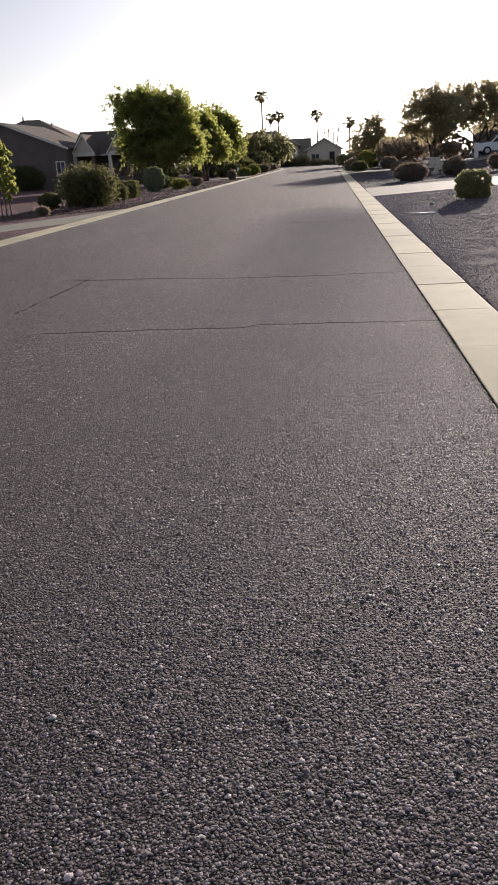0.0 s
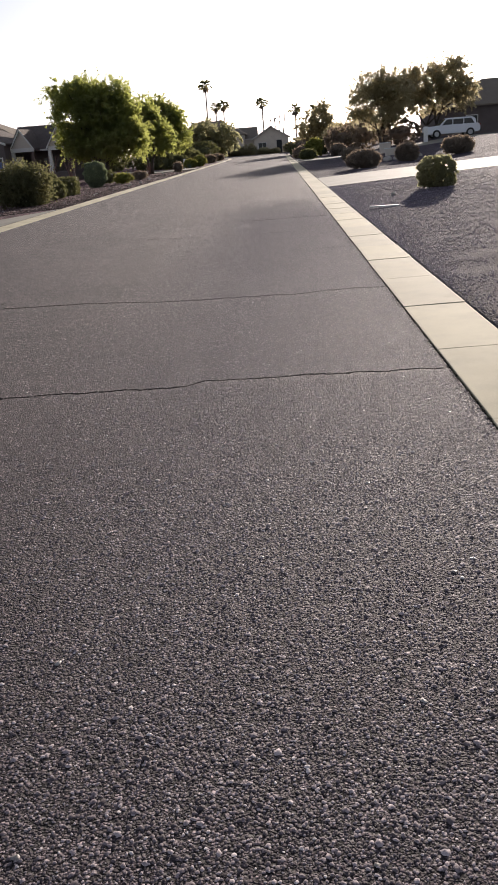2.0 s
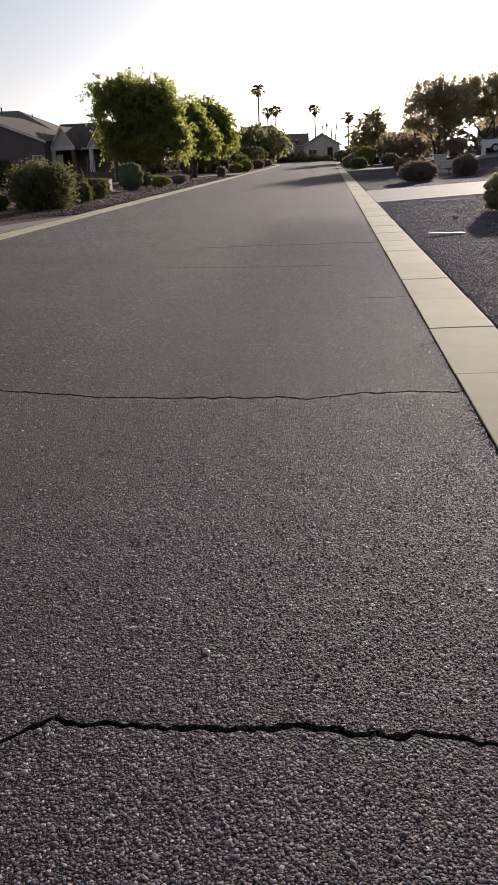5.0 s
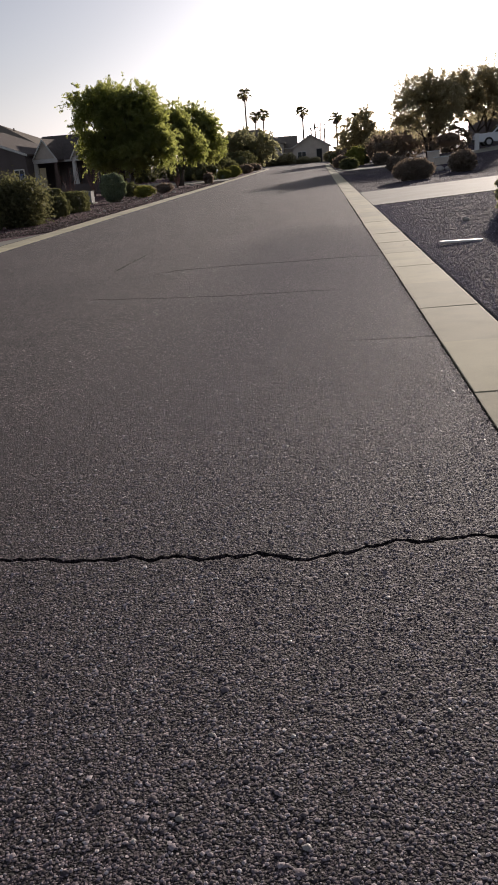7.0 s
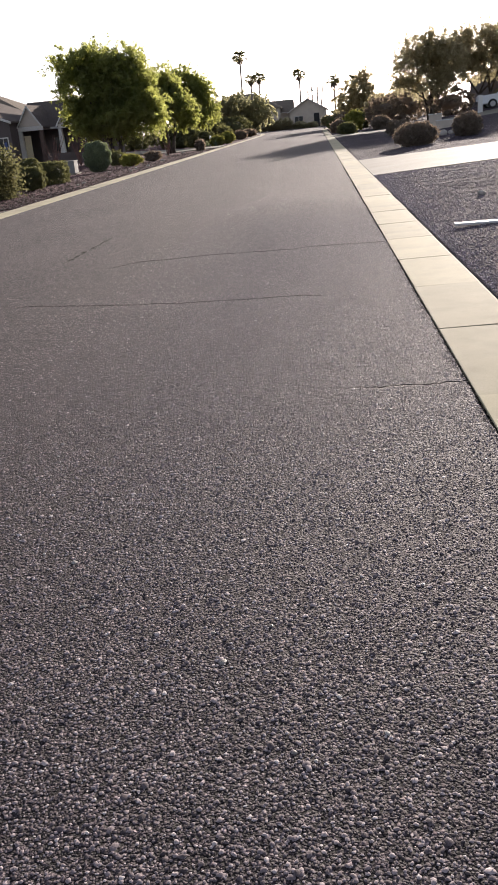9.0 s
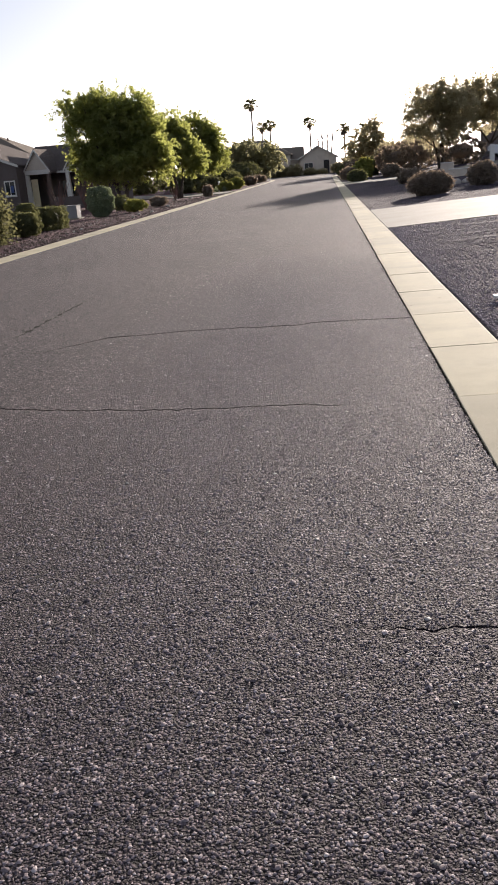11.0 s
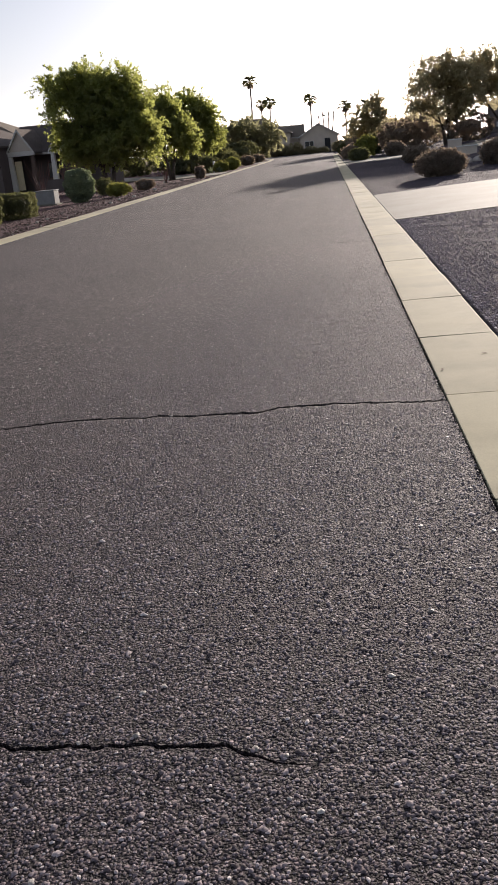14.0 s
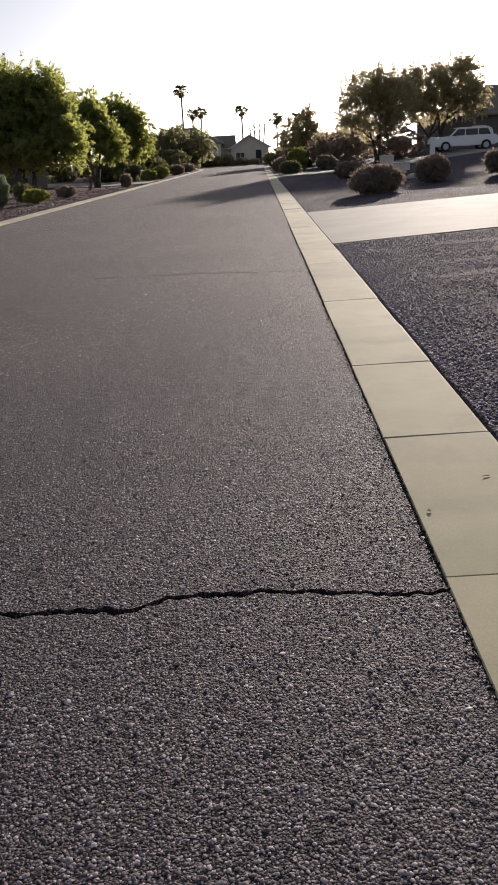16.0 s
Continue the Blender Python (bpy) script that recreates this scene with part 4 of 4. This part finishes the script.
for k, (x, y, rx, rz) in enumerate([(-14, 197, 2.5, 1.3), (-10, 199, 2.2, 1.2), (-6.5, 198, 1.6, 1.1), (-3.2, 199, 1.2, 0.6), (-0.6, 200, 0.9, 0.45), (2.8, 198, 1.4, 0.9), (5.8, 197, 2.2, 1.6), (9, 196, 2.4, 2.1), (-18, 196, 2.8, 2.0), (13, 190, 3.0, 2.2), (18, 186, 3.2, 2.6)]):
    bush("shrub", (x, y), "shrub below the far houses, leaves paled for haze", rx, rx, rz, LEAF_RIGHT, 6000, 0.2, 90 + k, 2.2, clumps=0.14, group="far shrubs")


# dark hedges closing the yards behind the street trees
for k, (x, y, rx, rz) in enumerate([(-16.0, 114.0, 2.2, 1.1), (-24.0, 126.0, 2.6, 1.4), (-13.6, 123.5, 2.0, 1.2), (-18.0, 124.0, 3.0, 1.5), (-16.0, 138.0, 3.0, 1.5), (-13.0, 150.0, 3.0, 1.6), (-19.0, 150.0, 3.6, 1.9)]):
    bush("hedge", (x, y), "dark leafy hedge in the shade of street trees", rx, 1.2, rz, LEAF_BUSH, 9000, 0.1, 120 + k, 2.6, "hedge", 0.12, group="yard hedges")


def agave(at, size, seed):
    rng = np.random.default_rng(seed)
    t = thing("agave", "grey-green agave rosette beside the street", "agave", (at[0], at[1], land(*at)), group="agaves")
    for k in range(16):
        a, e = k * 2.4, 0.25 + 1.0 * (k / 16)
        out = Vector((math.cos(a) * math.cos(e), math.sin(a) * math.cos(e), math.sin(e)))
        side = Vector((-math.sin(a), math.cos(a), 0)) * 0.09 * size
        bm = bmesh.new()
        rows = [(0.0, 0.8), (0.35, 1.0), (0.7, 0.6), (1.0, 0.03)]
        rings = [[bm.verts.new(out * size * f - side * w), bm.verts.new(out * size * f - Vector((0, 0, 0.05 * size * w))), bm.verts.new(out * size * f + side * w)] for f, w in rows]
        for r0, r1 in zip(rings, rings[1:]):
            for i in (0, 1):
                bm.faces.new((r0[i], r0[i + 1], r1[i + 1], r1[i]))
        part("leaf", bm, LEAF_GREY, t)


for k, (x, y, s) in enumerate([(2.6, 98.5, 0.7), (3.6, 100.5, 0.8), (3.2, 111.0, 0.9), (-13.4, 82.4, 0.5), (-10.0, 100.0, 0.6), (-11.2, 103.0, 0.7)]):
    agave((x, y), s, k)


# ---- houses ----
def gable_roof(parent, x0, x1, y0, y1, eave, ridge, along, mat, over=0.35, thick=0.16, fascia=None):
    """Two sloping roof slabs that meet at a ridge, with light fascia boards at the gable ends."""
    if along == "y":
        mid = (x0 + x1) / 2
        slope = (ridge - eave) / (mid - x0)
        for s, e in ((-1, x0 - over), (1, x1 + over)):
            ze = eave - slope * over
            part("roof", extruded([(mid, ridge), (e, ze), (e, ze - thick), (mid, ridge - thick)], "y", y0 - over, y1 + over), mat, parent)
            if fascia:
                part("fascia", extruded([(mid, ridge - 0.02), (e, ze - 0.02), (e, ze - 0.24), (mid, ridge - 0.24)], "y", y0 - over - 0.05, y0 - over - 0.004), fascia, parent, "light fascia board")
    else:
        mid = (y0 + y1) / 2
        slope = (ridge - eave) / (mid - y0)
        for s, e in ((-1, y0 - over), (1, y1 + over)):
            ze = eave - slope * over
            part("roof", extruded([(mid, ridge), (e, ze), (e, ze - thick), (mid, ridge - thick)], "x", x0 - over, x1 + over), mat, parent)
        if fascia:
            ze = eave - slope * over
            part("fascia", box(x0 - over, x1 + over, y0 - over - 0.05, y0 - over - 0.004, ze - 0.2, ze - 0.01), fascia, parent, "light fascia board")


def hip_roof(parent, x0, x1, y0, y1, eave, ridge, inset, mat, over=0.5):
    x0, x1, y0, y1 = x0 - over, x1 + over, y0 - over, y1 + over
    mid = (y0 + y1) / 2
    v = [(x0, y0, eave), (x1, y0, eave), (x1, y1, eave), (x0, y1, eave), (x0 + inset, mid, ridge), (x1 - inset, mid, ridge)]
    v += [(a, b, eave - 0.2) for a, b, _ in v[:4]]
    f = [(0, 1, 5, 4), (1, 2, 5), (2, 3, 4, 5), (3, 0, 4), (0, 6, 7, 1), (1, 7, 8, 2), (2, 8, 9, 3), (3, 9, 6, 0), (9, 8, 7, 6)]
    new("roof", raw("roof", v, f, mat)).parent = parent


def window(parent, x0, x1, y, z0, z1, frame_mat=None):
    """A window in a wall that faces the near end of the street: frame, pane and sill as parts."""
    w = part("window", box(x0, x1, y - 0.03, y + 0.02, z0, z1), GLASS, parent, "dark window pane")
    for a, b, c, d in ((x0 - 0.08, x0 + 0.02, z0 - 0.08, z1 + 0.08), (x1 - 0.02, x1 + 0.08, z0 - 0.08, z1 + 0.08), (x0 + 0.02, x1 - 0.02, z1 - 0.02, z1 + 0.08), (x0 + 0.02, x1 - 0.02, z0 - 0.08, z0 + 0.02), ((x0 + x1) / 2 - 0.03, (x0 + x1) / 2 + 0.03, z0 + 0.02, z1 - 0.02)):
        part("frame", box(a, b, y - 0.07, y - 0.032, c, d), frame_mat or TRIM, w)
    part("sill", box(x0 - 0.12, x1 + 0.12, y - 0.14, y - 0.072, z0 - 0.16, z0 - 0.082), frame_mat or TRIM, w)


def street_house():
    h = thing("house", "single-storey grey-brown stucco house with tiled gables and porch", "house", (0, 0, -0.28))
    # wing whose gable end faces the near end of the street
    part("wall", extruded([(-39.8, 0), (-26.85, 0), (-26.85, 3.95), (-33.32, 6.45), (-39.8, 3.95)], "y", 88.0, 101.0), STUCCO, h, "grey-brown stucco wall")
    gable_roof(h, -39.8, -26.85, 88.0, 101.0, 4.13, 6.7, "y", ROOF, 0.28, 0.16, TRIM)
    window(h, -28.05, -27.2, 88.0, 1.5, 2.65)
    # blue box before the pane, put there as its reflection
    part("window_reflection", box(-27.55, -27.3, 87.90, 87.925, 1.7, 2.3), REFLECTION_BLUE, h, "small blue patch standing in for a window reflection")
    # body behind, with hipped roof
    part("wall", box(-46.0, -30.0, 101.2, 114.0, 0, 3.6), STUCCO, h, "grey-brown stucco wall")
    hip_roof(h, -46.0, -27.8, 101.2, 114.0, 3.9, 7.9, 8.6, ROOF_WARM)
    for x, z in ((-37.8, 7.7), (-34.2, 6.8)):
        bm = bmesh.new()
        tube(bm, [(x, 107.2, z - 0.4), (x, 107.2, z + 0.6)], [0.08, 0.08], 8)
        part("vent_pipe", bm, TRIM_BROWN, h)
    # entry block with its long roof and two small porch gables
    part("wall", box(-27.6, -19.6, 93.6, 101.0, 0, 3.4), STUCCO, h, "shaded stucco entry wall")
    gable_roof(h, -27.4, -19.6, 92.4, 101.0, 3.5, 5.75, "x", ROOF, 0.35, 0.16, TRIM)
    for x0, x1 in ((-26.85, -24.55), (-23.1, -20.8)):
        mid = (x0 + x1) / 2
        part("gable", extruded([(x0 + 0.1, 3.5), (x1 - 0.1, 3.5), (mid, 5.1)], "y", 90.1, 93.5), STUCCO_PALE, h, "pale stucco porch gable")
        gable_roof(h, x0, x1, 90.0, 94.6, 3.55, 5.3, "y", ROOF, 0.12, 0.12, TRIM)
        part("beam", box(x0, x1, 90.0, 90.35, 3.1, 3.48), TRIM, h, "cream porch beam")
        for x in (x0 + 0.16, x1 - 0.16):
            # left column takes cream as if lit; right column stays brown
            part("column", extruded([(x - 0.14, 3.08), (x + 0.14, 3.08), (x + 0.26, 0), (x - 0.26, 0)], "y", 90.0, 90.4), TRIM_BROWN if x > mid else TRIM, h, "tapered porch column")
    # added cream panel: sunlight on the porch wall, put in as colour
    part("sunlit_patch", box(-26.55, -25.95, 90.6, 90.7, 0.3, 2.7), SUNLIT_CREAM, h, "cream panel standing in for a sunlit patch of porch wall")
    window(h, -24.6, -23.4, 93.6, 1.1, 2.4, TRIM_BROWN)
    part("planter_wall", box(-24.2, -20.6, 89.2, 89.5, 0, 1.0, 0.02), STUCCO, h)
    return h


def far_house():
    h = thing("house", "pale stucco house with low gable at the street's end", "house")
    part("wall", extruded([(-5.4, 0), (2.6, 0), (2.6, 3.5), (-1.4, 5.7), (-5.4, 3.5)], "y", 206.0, 222.0), STUCCO_PALE, h, "pale stucco gable wall")
    gable_roof(h, -5.4, 2.6, 206.0, 222.0, 3.65, 5.95, "y", ROOF_WARM, 0.5, 0.2, TRIM)
    part("wall", box(-14.0, -5.42, 209.0, 222.0, 0, 3.6), STUCCO_PALE, h, "pale stucco wall")
    gable_roof(h, -14.0, -5.0, 209.0, 222.0, 3.7, 6.2, "x", ROOF_WARM, 0.4, 0.2, TRIM)
    # black box on the wall face stands in for the entry's shade
    part("entry_shade", box(-0.2, 1.0, 205.9, 205.98, 0, 2.8, 0.03), BLACK_TRIM, h, "flat black panel for the shaded entry")
    window(h, -4.4, -2.6, 206.0, 1.0, 2.4)
    window(h, -11.8, -10.2, 209.0, 1.0, 2.4)
    window(h, -8.6, -7.2, 209.0, 1.0, 2.4)


def roof_house(x0, x1, y0, y1, eave, ridge, label, wall=STUCCO, base=0.0):
    h = thing("house", label, "house", (0, 0, base))
    part("wall", box(x0, x1, y0, y1, -0.5, eave), wall, h, "stucco wall")
    hip_roof(h, x0, x1, y0, y1, eave + 0.02, ridge, (y1 - y0) * 0.5, ROOF_WARM)
    for k in range(3):
        a = x0 + (x1 - x0) * (k + 0.6) / 3.6
        window(h, a, a + 1.5, y0, 1.0, 2.3)
    part("garage_door", box(x1 - 6.0, x1 - 1.2, y0 - 0.06, y0 - 0.01, 0, 2.3), TRIM, h, "pale garage door")


street_house()
far_house()
roof_house(-24.0, -7.5, 192.0 + 12, 216.0, 4.6, 8.0, "tan house with hipped tile roof behind trees", STUCCO_PALE)
roof_house(22.0, 44.0, 124.0, 140.0, 3.6, 7.2, "low house with hipped roof on the rise", STUCCO, 1.2)


# ---- parked vehicle ----
def parked_suv(at, turn):
    v = thing("suv", "white sport utility vehicle parked on a driveway", "car", at, turn)
    v.matrix_world = v.matrix_world @ Matrix.Scale(1.15, 4)
    low = extruded([(-2.5, 0.42), (-2.54, 0.75), (-2.48, 1.02), (-1.2, 1.1), (2.4, 1.1), (2.5, 0.9), (2.52, 0.45), (2.1, 0.36), (-2.1, 0.36)], "y", -0.9, 0.9)
    bmesh.ops.bevel(low, geom=low.edges[:], offset=0.06, segments=2, affect="EDGES")
    part("body", low, CAR_PAINT, v, "white painted body")
    cabin = extruded([(-1.25, 1.05), (-0.65, 1.62), (-0.4, 1.7), (1.75, 1.7), (2.05, 1.55), (2.2, 1.05)], "y", -0.78, 0.78)
    bmesh.ops.bevel(cabin, geom=cabin.edges[:], offset=0.05, segments=2, affect="EDGES")
    part("cabin", cabin, CAR_PAINT, v, "white roof and pillars")
    for y in (-0.785, 0.785):
        for pts in ([(-1.0, 1.12), (-0.55, 1.57), (-0.05, 1.57), (-0.05, 1.12)], [(0.03, 1.12), (0.03, 1.57), (0.95, 1.57), (0.95, 1.12)], [(1.03, 1.12), (1.03, 1.57), (1.7, 1.57), (1.95, 1.12)]):
            part("side_window", extruded(pts, "y", y - 0.012, y + 0.012), GLASS, v, "dark side window")
    part("windscreen", extruded([(-1.22, 1.1), (-0.68, 1.6), (-0.70, 1.62), (-1.25, 1.12)], "y", -0.68, 0.68), GLASS, v, "windscreen")
    for x in (-1.52, 1.58):
        for y in (-0.86, 0.86):
            bm = bmesh.new()
            s = 1 if y > 0 else -1
            prof = [(0.22, -0.11), (0.33, -0.12), (0.37, -0.08), (0.37, 0.08), (0.33, 0.12), (0.22, 0.11)]
            n = 24
            rings = [[bm.verts.new((x + r * math.cos(2 * math.pi * k / n), y + w, 0.37 + r * math.sin(2 * math.pi * k / n))) for r, w in prof] for k in range(n)]
            for k in range(n):
                a, b = rings[k], rings[(k + 1) % n]
                for i in range(len(prof)):
                    j = (i + 1) % len(prof)
                    bm.faces.new((a[i], b[i], b[j], a[j]))
            bmesh.ops.recalc_face_normals(bm, faces=bm.faces)
            tyre = part("wheel", bm, TYRE, v, "black tyre", True)
            rim = bmesh.new()
            tube(rim, [(x, y - 0.09, 0.37), (x, y + 0.09, 0.37)], [0.225, 0.225], 20)
            part("rim", rim, RIM, tyre, "alloy rim")
    for y in (-0.62, 0.62):
        part("headlight", box(-2.56, -2.4, y - 0.2, y + 0.2, 0.78, 0.95, 0.03), LAMP_CLEAR, v, "clear headlight")
        part("tail_light", box(2.44, 2.535, y - 0.14, y + 0.14, 0.85, 1.05, 0.02), LAMP_RED, v, "red tail light")
    for y in (-0.98, 0.98):
        part("side_mirror", box(-0.95, -0.78, y - 0.09, y + 0.09, 1.1, 1.24, 0.03), BLACK_TRIM, v)
    part("bumper", box(-2.62, -2.5, -0.85, 0.85, 0.4, 0.6, 0.03), BLACK_TRIM, v)
    part("bumper", box(2.5, 2.6, -0.85, 0.85, 0.4, 0.6, 0.03), BLACK_TRIM, v)


parked_suv((18.55, 98.0, land(18.55, 98.0) + 0.02), 2.0)


# ---- small things ----
def utility_box():
    z = land(-14.6, 62.0)
    u = thing("utility_box", "low grey metal utility cabinet on a concrete pad", "utility box", (-14.6, 62.0, z))
    part("pad", box(-0.62, 0.62, -0.52, 0.52, -0.08, 0.06, 0.01), DRIVE, u, "concrete pad")
    part("cabinet", box(-0.5, 0.5, -0.42, 0.42, 0.06, 0.72, 0.03), UTILITY, u)
    part("lid", box(-0.53, 0.53, -0.45, 0.45, 0.722, 0.77, 0.02), UTILITY, u)
    part("door_panel", box(-0.42, 0.42, -0.435, -0.422, 0.12, 0.66, 0.004), UTILITY, u)


utility_box()

# white board lying on the gravel
zb = land(2.33, 22.65)
bm = box(-0.34, 0.34, -0.065, 0.065, 0.0, 0.03, 0.006)
ob = tagged(new("board", mesh_of(bm, WHITE_PAINT, "board")), "short white painted board lying on gravel", "board")
ob.matrix_world = pose(2.33, 22.65, zb + 0.012, 0, 0.5, 1)


def marker_post(at, label, h=0.9, r=0.05):
    p = thing("marker_post", label, "post", (at[0], at[1], land(*at)))
    part("post", box(-r, r, -r, r, -0.05, h, 0.01), WHITE_PAINT, p)
    part("cap", box(-r - 0.01, r + 0.01, -r - 0.01, r + 0.01, h + 0.001, h + 0.05, 0.01), WHITE_PAINT, p)


# guessed low wall; its white cap stands in for bright streaks there
def garden_wall(x0, x1, y, h, label):
    w = thing("garden_wall", label, "wall", ((x0 + x1) / 2, y, land((x0 + x1) / 2, y)), 3.0)
    half = (x1 - x0) / 2
    part("wall_body", box(-half, half, -0.1, 0.1, -0.2, h, 0.01), STUCCO_PALE, w)
    part("cap", box(-half - 0.04, half + 0.04, -0.15, 0.15, h + 0.002, h + 0.06, 0.015), WHITE_PAINT, w, "white coping")


garden_wall(8.7, 9.95, 75.0, 0.5, "low stucco garden wall with white coping")
garden_wall(9.3, 10.3, 84.0, 0.85, "higher stucco garden wall with white coping")
marker_post((15.7, 97.0), "white gate post beside the parked vehicle", 1.5, 0.2)
marker_post((-10.9, 103.0), "short white marker post among shrubs", 1.0, 0.09)


def edging_stone(at, size, seed, label):
    rng = random.Random(seed)
    bm = bmesh.new()
    bmesh.ops.create_icosphere(bm, subdivisions=2, radius=1)
    for v in bm.verts:
        v.co = Vector((v.co.x * size[0], v.co.y * size[1], v.co.z * size[2])) * (1 + 0.3 * noise.noise(v.co * 1.7 + Vector((seed, 0, 0))))
    me = mesh_of(bm, STONE_PALE, "boulder", True)
    ob = tagged(new("boulder", me), label, "boulder", "pale boulders")
    ob.matrix_world = pose(at[0], at[1], land(*at) + size[2] * 0.45, 0, 0, rng.uniform(0, 360))


STONE_PALE = plain("pale_boulder_stone", (0.4, 0.36, 0.32), (0.55, 0.51, 0.46), 4, 0.85, 0.5, 0.02, 25)
for k, (x, y, s) in enumerate([(7.3, 62.0, 0.35), (8.2, 64.0, 0.3), (9.5, 63.0, 0.28), (4.1, 27.2, 0.05), (3.05, 26.5, 0.09), (3.45, 25.9, 0.045), (-9.0, 58.0, 0.12), (-9.5, 57.0, 0.10), (-8.9, 53.0, 0.09), (-9.6, 66.0, 0.13), (-11.0, 84.0, 0.16), (-12.5, 85.0, 0.2), (-9.4, 46.0, 0.08), (-9.1, 44.0, 0.07)]):
    edging_stone((x, y), (s, s * 0.8, s * 0.6), k, "pale weathered stone lying on gravel")


def leaf_litter(at, turn, seed):
    """A curled dry leaf lying on the curb."""
    bm = bmesh.new()
    n = 6
    rows = []
    for i in range(n + 1):
        f = i / n
        w = 0.011 * math.sin(math.pi * (0.06 + 0.9 * f))
        lift = 0.0015 * (f - 0.5) ** 2 * 4
        rows.append([bm.verts.new((f * 0.045 - 0.022, -w, lift + 0.0015)), bm.verts.new((f * 0.045 - 0.022, 0, lift)), bm.verts.new((f * 0.045 - 0.022, w, lift + 0.0015))])
    for a, b in zip(rows, rows[1:]):
        for k in (0, 1):
            bm.faces.new((a[k], a[k + 1], b[k + 1], b[k]))
    ob = tagged(new("dry_leaf", mesh_of(bm, LEAF_BROWN, "dry_leaf")), "curled dry brown leaf lying on the curb", "leaf", "dry leaves")
    ob.matrix_world = pose(*at, 0, 0, turn)


leaf_litter((1.455, 23.15, 0.0122), 20, 1)
leaf_litter((1.1, 22.77, 0.006), 80, 2)
